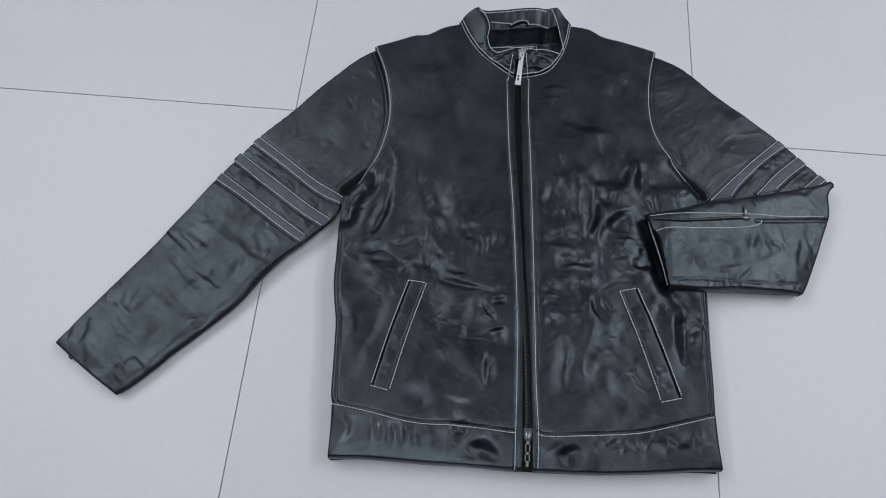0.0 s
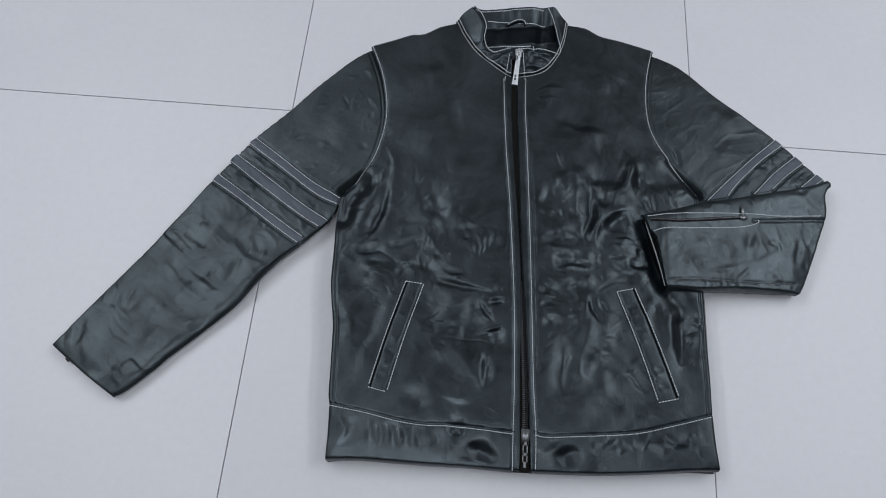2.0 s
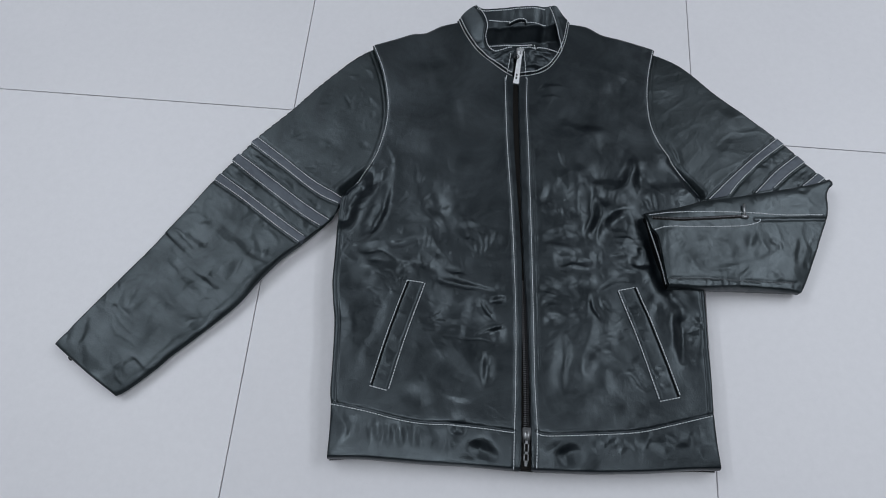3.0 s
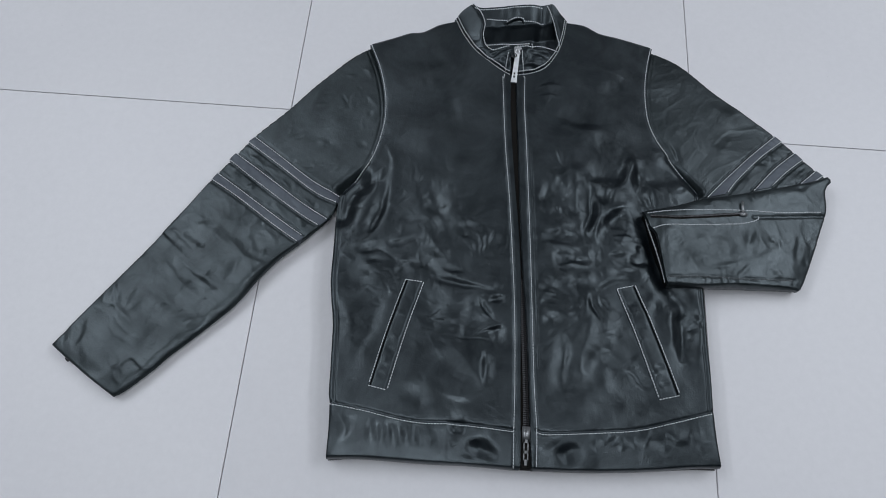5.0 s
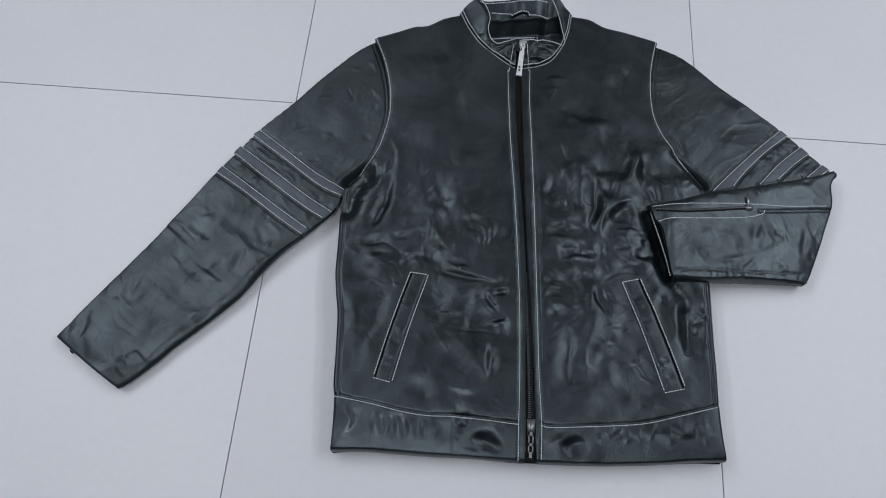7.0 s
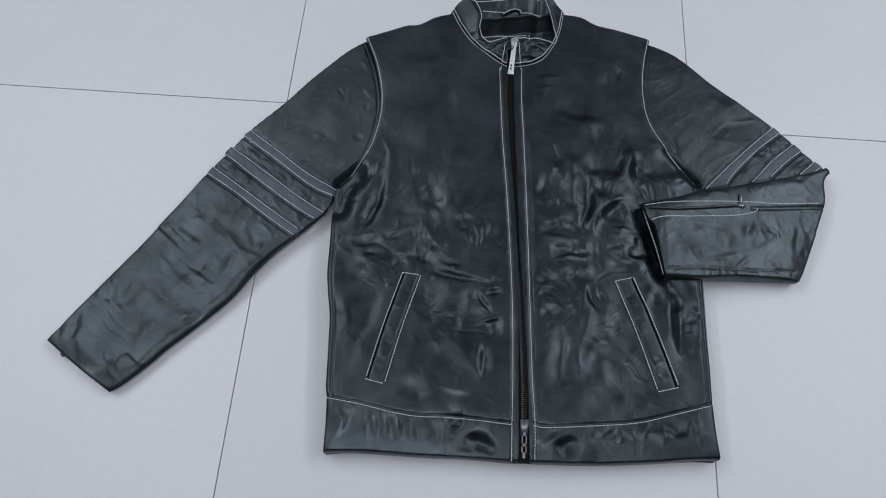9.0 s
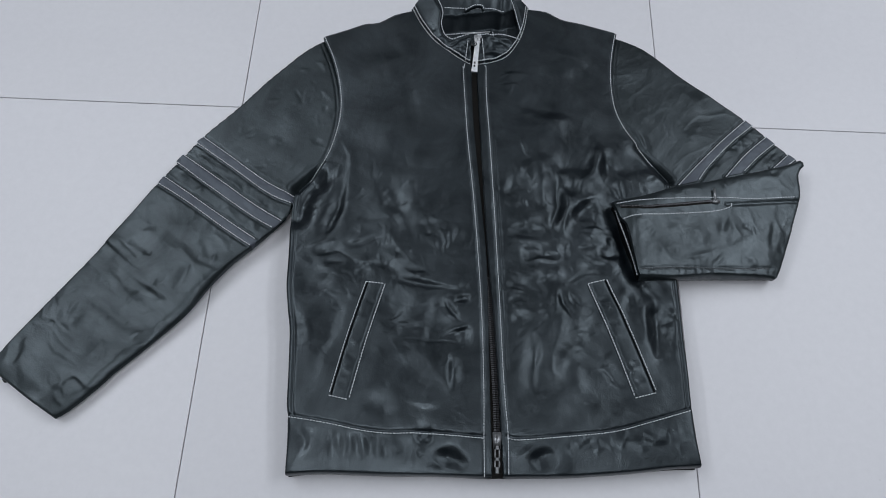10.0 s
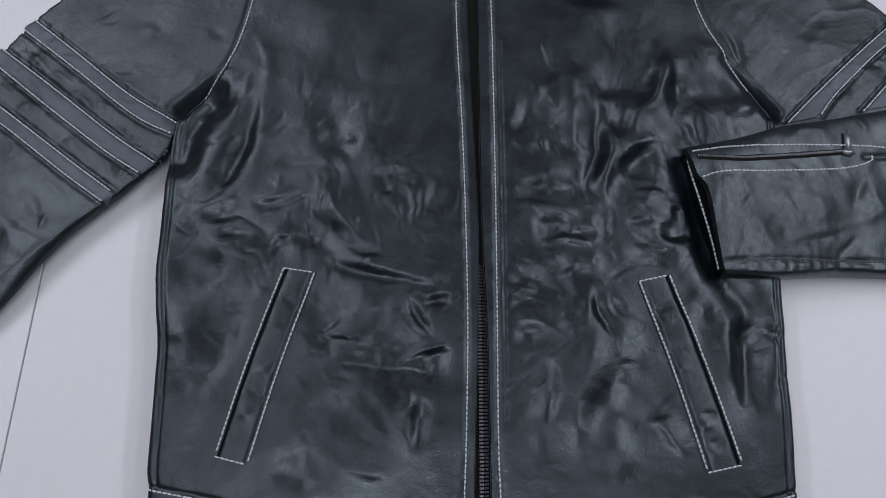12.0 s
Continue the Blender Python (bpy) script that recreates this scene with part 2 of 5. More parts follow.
def stitches(line, height, parent, name="stitching", thread=None, length=0.0033, gap=0.0004, width=0.0013, lift=0.0007, label=""):
    """A row of thread stitches along a line on the surface."""
    s = np.r_[0, np.cumsum(np.linalg.norm(np.diff(line, axis=0), axis=1))]
    n = max(1, int(s[-1] / (length + gap)))
    verts, faces = [], []
    rng = random.Random(len(line))
    for k in range(n):
        u = np.array([0, 0.2, 0.8, 1]) * length + k * (length + gap) + rng.uniform(-0.0002, 0.0002)
        pts = np.stack([np.interp(u, s, line[:, 0]), np.interp(u, s, line[:, 1])], 1)
        way = pts[-1] - pts[0]
        way = way / (np.hypot(*way) + 1e-9)
        off = np.array([-way[1], way[0]])
        slant = rng.uniform(-0.00015, 0.00015)
        z = height(pts)
        base = len(verts)
        for j, (w, h) in enumerate(((0.45, 0.0), (1, 1), (1, 1), (0.45, 0.0))):
            for side, up in ((-1, 0), (-0.6, 1), (0.6, 1), (1, 0)):
                xy = pts[j] + off * (side * w * width / 2 + slant * (j - 1.5))
                verts.append((*xy, z[j] + up * h * lift + 0.0001 - 0.0006 * (1 - up)))
        for j in range(3):
            for i in range(3):
                a = base + j * 4 + i
                faces.append((a, a + 1, a + 5, a + 4))
        faces += [(base, base + 1, base + 2, base + 3), (base + 15, base + 14, base + 13, base + 12)]
    return put(name, verts, faces, thread or THREAD, parent, label)


def strip(name, left, right, height, material, parent, lift=0.0012, label="", cols=10, down=0.003):
    """A narrow band between two lines, lying proud on the surface."""
    n = 90
    pick = lambda l: np.stack([np.interp(np.linspace(0, len(l) - 1, n), np.arange(len(l)), l[:, k]) for k in (0, 1)], 1)
    a, b = pick(left), pick(right)
    verts = []
    for i in range(cols):
        u = i / (cols - 1)
        p = a * (1 - u) + b * u
        bulge = lift * (1 - (2 * u - 1) ** 4)
        verts.append(np.column_stack([p, height(p) + bulge - (down if i in (0, cols - 1) else 0)]))
    v = np.vstack(verts)
    faces = [(i * n + j, i * n + j + 1, (i + 1) * n + j + 1, (i + 1) * n + j) for i in range(cols - 1) for j in range(n - 1)]
    return put(name, v, faces, material, parent, label)


# ---------------------------------------------------------------- room
def room():
    floor = part("floor", box(-2.4, -3.0, -0.05, 3.0, 3.0, -0.0035), GROUT, None, smooth=False)
    tagged(floor, "pale grey square porcelain floor tiles with thin dark joints", "floor", kind="structure")
    # The room's shell is unseen; its dark grey darkens what the leather reflects.
    for name, b in (("wall_north", (-2.5, 3.0, 0, 3.1, 3.1, 2.8)), ("wall_south", (-2.5, -3.1, 0, 3.1, -3.0, 2.8)),
                    ("wall_west", (-2.5, -3.0, 0, -2.4, 3.0, 2.8)), ("wall_east", (3.0, -3.0, 0, 3.1, 3.0, 2.8))):
        tagged(part(name, box(*b), UNSEEN_WALL, None, smooth=False), "plain unseen wall, dark grey to deepen reflections", "wall", kind="structure")
    tagged(part("ceiling", box(-2.5, -3.1, 2.8, 3.1, 3.1, 2.9), UNSEEN_CEILING, None, smooth=False), "plain unseen ceiling, dark grey to deepen reflections", "ceiling", kind="structure")
    return floor


FLOOR = room()

# ---------------------------------------------------------------- jacket: outlines
side_l = curve((0.0984, -0.1396), (0.0964, -0.1776), (0.1000, -0.2231), (0.1026, -0.2709), (0.1078, -0.3015), (0.1137, -0.3311), (0.1183, -0.3816), (0.1207, -0.4164), (0.1236, -0.4312))
band_l = curve((0.1236, -0.4312), (0.1261, -0.4620), (0.1273, -0.4956))
hem_l = curve((0.1267, -0.4953), (0.1664, -0.4921), (0.2076, -0.4918), (0.2486, -0.4915), (0.2963, -0.4900), (0.3513, -0.4906))
hem_r = curve((0.3776, -0.4896), (0.4456, -0.4862), (0.5133, -0.4797), (0.5642, -0.4727), (0.5968, -0.4699))
side_r = curve((0.5910, -0.1072), (0.5896, -0.1769), (0.5884, -0.2460), (0.5885, -0.2806), (0.5880, -0.3328), (0.5887, -0.3751), (0.5894, -0.4065))
band_r = curve((0.5894, -0.4065), (0.5921, -0.4412), (0.5960, -0.4701))
seam_l = curve((0.1236, -0.4312), (0.1683, -0.4366), (0.2067, -0.4431), (0.2377, -0.4455), (0.2718, -0.4439), (0.3060, -0.4449), (0.3485, -0.4469))
seam_r = curve((0.3750, -0.4453), (0.3893, -0.4474), (0.4417, -0.4417), (0.4959, -0.4344), (0.5369, -0.4229), (0.5894, -0.4065))
arm_l = curve((0.1094, 0.1052), (0.1294, 0.0584), (0.1413, 0.0141), (0.1450, -0.0230), (0.1417, -0.0575), (0.1336, -0.0913), (0.1178, -0.1150), (0.0984, -0.1396))
arm_r = curve((0.5357, 0.1331), (0.5276, 0.0943), (0.5231, 0.0584), (0.5232, 0.0224), (0.5286, -0.0107), (0.5426, -0.0410), (0.5649, -0.0716), (0.5929, -0.1046))
shoulder_l = curve((0.1094, 0.1052), (0.1391, 0.1181), (0.1684, 0.1316), (0.1874, 0.1344), (0.2106, 0.1501), (0.2345, 0.1587))
shoulder_r = curve((0.4067, 0.1699), (0.4337, 0.1670), (0.4560, 0.1543), (0.4864, 0.1474), (0.5357, 0.1331))
neck_l = curve((0.2344, 0.1604), (0.2497, 0.1302), (0.2705, 0.1018), (0.2945, 0.0816), (0.3129, 0.0681), (0.3240, 0.0623))
neck_r = curve((0.3323, 0.0630), (0.3524, 0.0676), (0.3749, 0.0796), (0.3916, 0.1054), (0.4017, 0.1353), (0.4070, 0.1717))
zip_l = curve((0.3240, 0.0623), (0.3259, 0.0021), (0.3301, -0.0543), (0.3373, -0.1250), (0.3438, -0.1838), (0.3486, -0.2395), (0.3511, -0.3013), (0.3535, -0.3879), (0.3560, -0.4462))
zip_r = curve((0.3323, 0.0630), (0.3357, 0.0030), (0.3397, -0.0534), (0.3443, -0.1244), (0.3483, -0.1834), (0.3530, -0.2392), (0.3591, -0.3007), (0.3654, -0.3869), (0.3689, -0.4451))
tail_l = curve((0.3560, -0.4462), (0.3573, -0.4676), (0.3574, -0.4907))
tail_r = curve((0.3689, -0.4451), (0.3702, -0.4664), (0.3722, -0.4901))
body_rim = coarse(np.vstack([side_l, band_l]))
body_rim_r = coarse(np.vstack([side_r, band_r]))
body_rim_low = coarse(np.vstack([hem_l, hem_r]))

sleeve_up = curve((0.1094, 0.1052), (0.0830, 0.0833), (0.0607, 0.0583), (0.0318, 0.0241), (0.0042, -0.0132), (-0.0377, -0.0626), (-0.0563, -0.0909), (-0.0869, -0.1360), (-0.1167, -0.1858), (-0.1625, -0.2573), (-0.2171, -0.3405), (-0.2446, -0.3840))
sleeve_low = curve((0.0984, -0.1396), (0.0914, -0.1735), (0.0759, -0.1954), (0.0521, -0.2210), (0.0278, -0.2454), (0.0044, -0.2757), (-0.0140, -0.3049), (-0.0289, -0.3233), (-0.0651, -0.3605), (-0.0917, -0.3871), (-0.1057, -0.4036), (-0.1353, -0.4331), (-0.1492, -0.4427))
cuff_l = curve((-0.1492, -0.4427), (-0.1969, -0.4148), (-0.2446, -0.3840))
top_r = curve((0.5357, 0.1331), (0.5713, 0.1170), (0.5918, 0.1012), (0.6237, 0.0703), (0.6513, 0.0488), (0.6822, 0.0241), (0.7109, -0.0002), (0.7270, -0.0158), (0.7591, -0.0490), (0.7770, -0.0638))

# the forearm, folded back over the body
fore_top = curve((0.5093, -0.1477), (0.5207, -0.1442), (0.5529, -0.1354), (0.5917, -0.1209), (0.6305, -0.1114), (0.6862, -0.0959), (0.7450, -0.0788), (0.7725, -0.0681))
fore_end = curve((0.7725, -0.0681), (0.7748, -0.0766), (0.7665, -0.0887), (0.7650, -0.1209), (0.7549, -0.1506), (0.7418, -0.1875), (0.7287, -0.2196), (0.7214, -0.2340))
fore_low = curve((0.7171, -0.2370), (0.7046, -0.2365), (0.6526, -0.2387), (0.6294, -0.2406), (0.5869, -0.2475), (0.5373, -0.2509))
fore_cuff = curve((0.5380, -0.2502), (0.5344, -0.2401), (0.5296, -0.2055), (0.5253, -0.1816), (0.5175, -0.1717), (0.5136, -0.1608), (0.5093, -0.1477))
under_cuff = curve((0.5644, -0.1380), (0.5146, -0.1477), (0.5157, -0.1628), (0.5236, -0.1926), (0.5321, -0.2234), (0.5391, -0.2481), (0.5642, -0.2444), step=0.002)

# ---------------------------------------------------------------- jacket: folds
FOLDS, FORE_FOLDS = [], []


def fold(width, lift, *points):
    """A crease that runs through the points: width and lift in millimetres."""
    FOLDS.append((width * 0.001, lift * 0.001, curve(*points, step=0.006)))


def fore_crease(width, lift, *points):
    FORE_FOLDS.append((width * 0.001, lift * 0.001, curve(*points, step=0.006)))


fold(8, -2.5, (0.134, -0.103), (0.129, -0.129), (0.138, -0.150))
fold(5, -2.6, (0.160, -0.116), (0.158, -0.141), (0.155, -0.171), (0.143, -0.197), (0.127, -0.221))
fold(3.5, 0.70, (0.149, -0.062), (0.164, -0.085), (0.165, -0.111), (0.161, -0.134))
fold(2.2, 0.50, (0.139, -0.102), (0.139, -0.123), (0.138, -0.140))
fold(2.2, 0.50, (0.148, -0.114), (0.147, -0.132), (0.144, -0.148))
fold(2.2, 0.40, (0.153, -0.099), (0.152, -0.117), (0.150, -0.135))
fold(9, -3.0, (0.197, -0.127), (0.222, -0.144), (0.239, -0.169), (0.252, -0.197), (0.259, -0.229))
fold(8, 0.9, (0.206, -0.143), (0.220, -0.167), (0.236, -0.191), (0.251, -0.208))
fold(9, 1.4, (0.232, -0.133), (0.251, -0.166), (0.264, -0.194))
fold(3.5, -1.3, (0.179, -0.186), (0.203, -0.179), (0.226, -0.181))
fold(3.5, -1.7, (0.166, -0.220), (0.189, -0.214), (0.206, -0.208), (0.222, -0.206))
fold(3.5, 1.2, (0.167, -0.213), (0.189, -0.208), (0.212, -0.202))
fold(3.5, 1.3, (0.117, -0.228), (0.141, -0.217), (0.163, -0.211))
fold(4.5, -1.8, (0.126, -0.233), (0.152, -0.227), (0.174, -0.222))
fold(5, -1.6, (0.183, -0.247), (0.198, -0.252), (0.212, -0.254))
fold(5, 1.6, (0.216, -0.189), (0.233, -0.213), (0.248, -0.231), (0.265, -0.248))
fold(5, 1.1, (0.257, -0.184), (0.279, -0.174), (0.297, -0.161), (0.324, -0.153))
fold(5, -1.1, (0.253, -0.190), (0.275, -0.186), (0.298, -0.181))
fold(4, 1.2, (0.317, -0.182), (0.308, -0.203), (0.308, -0.222))
fold(4.5, -1.4, (0.298, -0.184), (0.305, -0.203), (0.303, -0.227))
fold(4, 1.2, (0.288, -0.189), (0.298, -0.208), (0.296, -0.227))
fold(4, 1.0, (0.269, -0.190), (0.282, -0.209), (0.286, -0.230))
fold(4, -1.2, (0.316, -0.225), (0.326, -0.211), (0.331, -0.191))
fold(3, 1.1, (0.109, -0.233), (0.119, -0.243), (0.131, -0.247))
fold(3.5, -1.3, (0.137, -0.247), (0.154, -0.242), (0.175, -0.243))
fold(3, 1.0, (0.177, -0.236), (0.197, -0.240), (0.214, -0.237))
fold(3, -1.2, (0.241, -0.244), (0.259, -0.250), (0.281, -0.249))
fold(3.5, -2.4, (0.216, -0.257), (0.251, -0.264), (0.282, -0.268), (0.308, -0.271), (0.332, -0.271))
fold(6, 1.5, (0.238, -0.254), (0.268, -0.258), (0.299, -0.263), (0.325, -0.263))
fold(2.4, -1.9, (0.293, -0.280), (0.306, -0.297), (0.321, -0.314))
fold(4, 1.2, (0.288, -0.285), (0.299, -0.302), (0.312, -0.316))
fold(2.6, 1.8, (0.292, -0.338), (0.298, -0.328), (0.312, -0.321), (0.328, -0.315), (0.333, -0.307))
fold(5, -1.7, (0.310, -0.329), (0.323, -0.325), (0.336, -0.321))
fold(3.5, -2.0, (0.309, -0.287), (0.320, -0.281), (0.333, -0.286))
fold(3, 1.0, (0.302, -0.280), (0.322, -0.275), (0.335, -0.278))
fold(1.2, -0.8, (0.234, -0.340), (0.259, -0.337), (0.292, -0.338), (0.326, -0.339), (0.343, -0.337))
fold(4, 1.4, (0.292, -0.342), (0.302, -0.356), (0.306, -0.379), (0.305, -0.404))
fold(4.5, -1.9, (0.308, -0.351), (0.312, -0.379), (0.311, -0.399))
fold(14, 1.4, (0.244, -0.277), (0.263, -0.291), (0.273, -0.316), (0.267, -0.333))
fold(12, 1.2, (0.255, -0.346), (0.277, -0.357), (0.291, -0.376), (0.305, -0.395))
fold(7, -1.5, (0.236, -0.356), (0.253, -0.368), (0.275, -0.383), (0.292, -0.394))
fold(7, -1.2, (0.229, -0.294), (0.240, -0.318), (0.238, -0.335))
fold(6, -1.2, (0.148, -0.373), (0.163, -0.323), (0.177, -0.288))
fold(8, 0.9, (0.129, -0.309), (0.141, -0.346), (0.138, -0.390))
fold(3, 0.9, (0.176, -0.282), (0.187, -0.284), (0.199, -0.289))
fold(6, -1.2, (0.202, -0.415), (0.226, -0.417), (0.254, -0.417))
fold(4, 0.9, (0.254, -0.410), (0.278, -0.411), (0.298, -0.415))
fold(5, -0.9, (0.209, -0.269), (0.228, -0.285), (0.225, -0.315))
fold(2.2, 1.0, (0.392, -0.051), (0.397, -0.070), (0.404, -0.084))
fold(2.2, 0.9, (0.401, -0.106), (0.406, -0.120))
fold(2, 1.0, (0.394, -0.142), (0.399, -0.157))
fold(11, 1.9, (0.413, -0.065), (0.421, -0.096), (0.420, -0.134), (0.428, -0.165))
fold(9, 1.4, (0.414, -0.049), (0.432, -0.028), (0.463, -0.019))
fold(7, -2.2, (0.432, -0.108), (0.451, -0.094), (0.475, -0.089), (0.495, -0.073))
fold(4, -2.6, (0.438, -0.122), (0.442, -0.150), (0.433, -0.178), (0.436, -0.192))
fold(5, 2.2, (0.444, -0.119), (0.452, -0.144), (0.445, -0.173), (0.450, -0.198))
fold(6, 2.2, (0.467, -0.124), (0.480, -0.111), (0.490, -0.095), (0.497, -0.064), (0.492, -0.042))
fold(4, -1.8, (0.504, -0.073), (0.506, -0.094), (0.498, -0.111))
fold(5, -1.8, (0.461, -0.108), (0.463, -0.125), (0.456, -0.143))
fold(4, 2.2, (0.454, -0.177), (0.459, -0.158), (0.471, -0.145), (0.488, -0.139), (0.500, -0.141))
fold(6, -2.0, (0.464, -0.182), (0.469, -0.164), (0.481, -0.154), (0.497, -0.153))
fold(6, -2.2, (0.515, -0.109), (0.522, -0.096), (0.546, -0.091), (0.567, -0.098))
fold(4, 2.0, (0.545, -0.111), (0.567, -0.106), (0.577, -0.099))
fold(4, -1.8, (0.521, -0.108), (0.523, -0.129), (0.530, -0.144))
fold(4, 1.3, (0.514, -0.121), (0.517, -0.136), (0.523, -0.148))
fold(3.5, -2.2, (0.453, -0.199), (0.449, -0.216), (0.456, -0.226))
fold(6, -1.7, (0.373, -0.184), (0.397, -0.189), (0.430, -0.187))
fold(3.5, 1.5, (0.368, -0.203), (0.397, -0.201), (0.420, -0.206), (0.431, -0.216))
fold(6, -2.0, (0.388, -0.216), (0.407, -0.217), (0.422, -0.219))
fold(2.6, 1.6, (0.393, -0.232), (0.411, -0.228), (0.434, -0.229), (0.448, -0.225))
fold(3, -1.5, (0.416, -0.223), (0.438, -0.219), (0.448, -0.222))
fold(5, 1.2, (0.369, -0.174), (0.392, -0.175), (0.424, -0.170))
fold(4.5, -2.6, (0.489, -0.216), (0.505, -0.217), (0.525, -0.215))
fold(3.5, -1.5, (0.499, -0.199), (0.515, -0.197))
fold(2.4, 1.2, (0.465, -0.186), (0.483, -0.183), (0.501, -0.186))
fold(2.4, -1.2, (0.463, -0.212), (0.478, -0.208), (0.489, -0.209))
fold(3, 1.2, (0.465, -0.224), (0.483, -0.227), (0.505, -0.225))
fold(4, -1.2, (0.368, -0.145), (0.382, -0.129), (0.398, -0.120))
fold(4, 1.0, (0.367, -0.157), (0.382, -0.151), (0.395, -0.154))
fold(4, 1.7, (0.424, -0.255), (0.436, -0.246), (0.443, -0.234))
fold(4, -1.6, (0.410, -0.259), (0.429, -0.251), (0.438, -0.242))
fold(3, -1.8, (0.448, -0.259), (0.464, -0.249), (0.489, -0.242), (0.504, -0.243))
fold(3, 1.6, (0.453, -0.262), (0.462, -0.253), (0.480, -0.246), (0.501, -0.248))
fold(3.5, -2.2, (0.440, -0.265), (0.445, -0.283), (0.454, -0.300), (0.461, -0.305))
fold(4.5, 1.8, (0.436, -0.261), (0.436, -0.284), (0.430, -0.311))
fold(3, -1.2, (0.451, -0.266), (0.457, -0.280), (0.467, -0.290))
fold(5, 1.4, (0.378, -0.302), (0.391, -0.292), (0.413, -0.298), (0.431, -0.307))
fold(4, -1.3, (0.377, -0.313), (0.392, -0.304), (0.407, -0.307))
fold(4.95, -1.72, (0.401, -0.307), (0.408, -0.341), (0.404, -0.373), (0.409, -0.405))
fold(6.6, -1.05, (0.435, -0.375), (0.452, -0.348), (0.458, -0.321))
fold(4.5, -2.0, (0.476, -0.362), (0.493, -0.365), (0.506, -0.379), (0.519, -0.383))
fold(8, -3.2, (0.561, -0.260), (0.558, -0.289), (0.561, -0.314), (0.554, -0.358))
fold(6, 1.5, (0.540, -0.272), (0.543, -0.307), (0.534, -0.343))
fold(6, 1.5, (0.579, -0.279), (0.573, -0.317), (0.575, -0.365))
fold(4, -1.4, (0.573, -0.296), (0.584, -0.289))
fold(4, -1.3, (0.530, -0.264), (0.521, -0.282), (0.516, -0.300))
fold(3, 1.0, (0.373, -0.275), (0.386, -0.268), (0.399, -0.271))
fold(3, -1.2, (0.372, -0.286), (0.387, -0.278), (0.402, -0.282))
fold(4.4, 0.75, (0.460, -0.354), (0.456, -0.378), (0.464, -0.401))
fold(6.6, -0.90, (0.431, -0.405), (0.456, -0.407), (0.484, -0.404))
fold(16, 1.5, (0.151, -0.054), (0.208, -0.058), (0.272, -0.067), (0.316, -0.073))
fold(16, -1.2, (0.168, -0.026), (0.236, -0.016), (0.305, -0.001))
fold(14, 1.0, (0.166, 0.034), (0.231, 0.049), (0.291, 0.030))
fold(10, 1.0, (0.214, -0.129), (0.268, -0.118), (0.315, -0.121))
fold(12, -1.0, (0.195, -0.095), (0.243, -0.100), (0.306, -0.104))
fold(4, 1.2, (0.358, 0.038), (0.385, 0.050), (0.407, 0.046))
fold(3.5, 1.0, (0.355, 0.024), (0.381, 0.032), (0.401, 0.030))
fold(9, -1.2, (0.356, 0.006), (0.438, -0.007), (0.498, -0.011))
fold(10, 1.1, (0.422, 0.065), (0.463, 0.079), (0.504, 0.062))
fold(9, -1.0, (0.446, 0.038), (0.479, 0.046), (0.508, 0.038))
fold(12, 0.9, (0.366, -0.026), (0.406, -0.027), (0.446, -0.015))
fold(12, -0.9, (0.145, 0.073), (0.194, 0.087), (0.237, 0.080))
fold(3, 1.0, (0.099, 0.067), (0.114, 0.062), (0.120, 0.046))
fold(3, 1.0, (0.112, 0.025), (0.125, 0.009), (0.133, -0.004))
fold(8, 0.8, (0.038, -0.010), (0.073, -0.027), (0.110, -0.052))
fold(8, -0.8, (0.011, -0.051), (0.053, -0.057), (0.097, -0.081))
fold(2.6, 1.2, (-0.065, -0.111), (-0.055, -0.114), (-0.047, -0.124))
fold(2.6, 1.3, (-0.040, -0.092), (-0.027, -0.102), (-0.012, -0.114))
fold(2.6, 1.3, (0.008, -0.126), (0.022, -0.137), (0.031, -0.151))
fold(2.6, 1.2, (0.046, -0.151), (0.055, -0.163), (0.065, -0.176))
fold(2.6, 1.2, (0.039, -0.181), (0.047, -0.189), (0.053, -0.199))
fold(2.6, 1.2, (0.004, -0.165), (0.017, -0.176), (0.028, -0.187))
fold(2.6, -1.2, (0.067, -0.169), (0.077, -0.176), (0.090, -0.185))
fold(2.6, -1.2, (-0.018, -0.118), (-0.003, -0.127), (0.005, -0.139))
fold(2.6, -1.0, (-0.041, -0.120), (-0.026, -0.133), (-0.016, -0.144))
fold(2.6, -1.2, (0.026, -0.160), (0.037, -0.168), (0.045, -0.176))
fold(2.6, 1.0, (-0.054, -0.139), (-0.040, -0.150), (-0.024, -0.158))
fold(3, -1.3, (0.066, -0.191), (0.078, -0.195), (0.089, -0.189))
fold(4.5, 1.3, (-0.137, -0.243), (-0.090, -0.271), (-0.042, -0.286), (-0.016, -0.292))
fold(3.5, 1.2, (-0.112, -0.252), (-0.066, -0.281), (-0.029, -0.304))
fold(5, -1.4, (-0.122, -0.274), (-0.076, -0.303), (-0.040, -0.321))
fold(7, -1.6, (-0.180, -0.303), (-0.162, -0.318), (-0.144, -0.342))
fold(3, 1.3, (-0.152, -0.293), (-0.160, -0.310), (-0.161, -0.330))
fold(3, 1.2, (-0.181, -0.320), (-0.158, -0.341), (-0.138, -0.356))
fold(5, 1.7, (-0.209, -0.367), (-0.195, -0.389), (-0.166, -0.410))
fold(5, -1.5, (-0.214, -0.385), (-0.211, -0.368), (-0.211, -0.355))
fold(2.4, 1.4, (-0.162, -0.409), (-0.153, -0.404), (-0.144, -0.399))
fold(2.4, -1.4, (-0.152, -0.404), (-0.143, -0.399), (-0.133, -0.393))
fold(7, -1.3, (-0.127, -0.398), (-0.121, -0.368), (-0.104, -0.343))
fold(3.5, 1.3, (-0.124, -0.403), (-0.112, -0.405), (-0.102, -0.402))
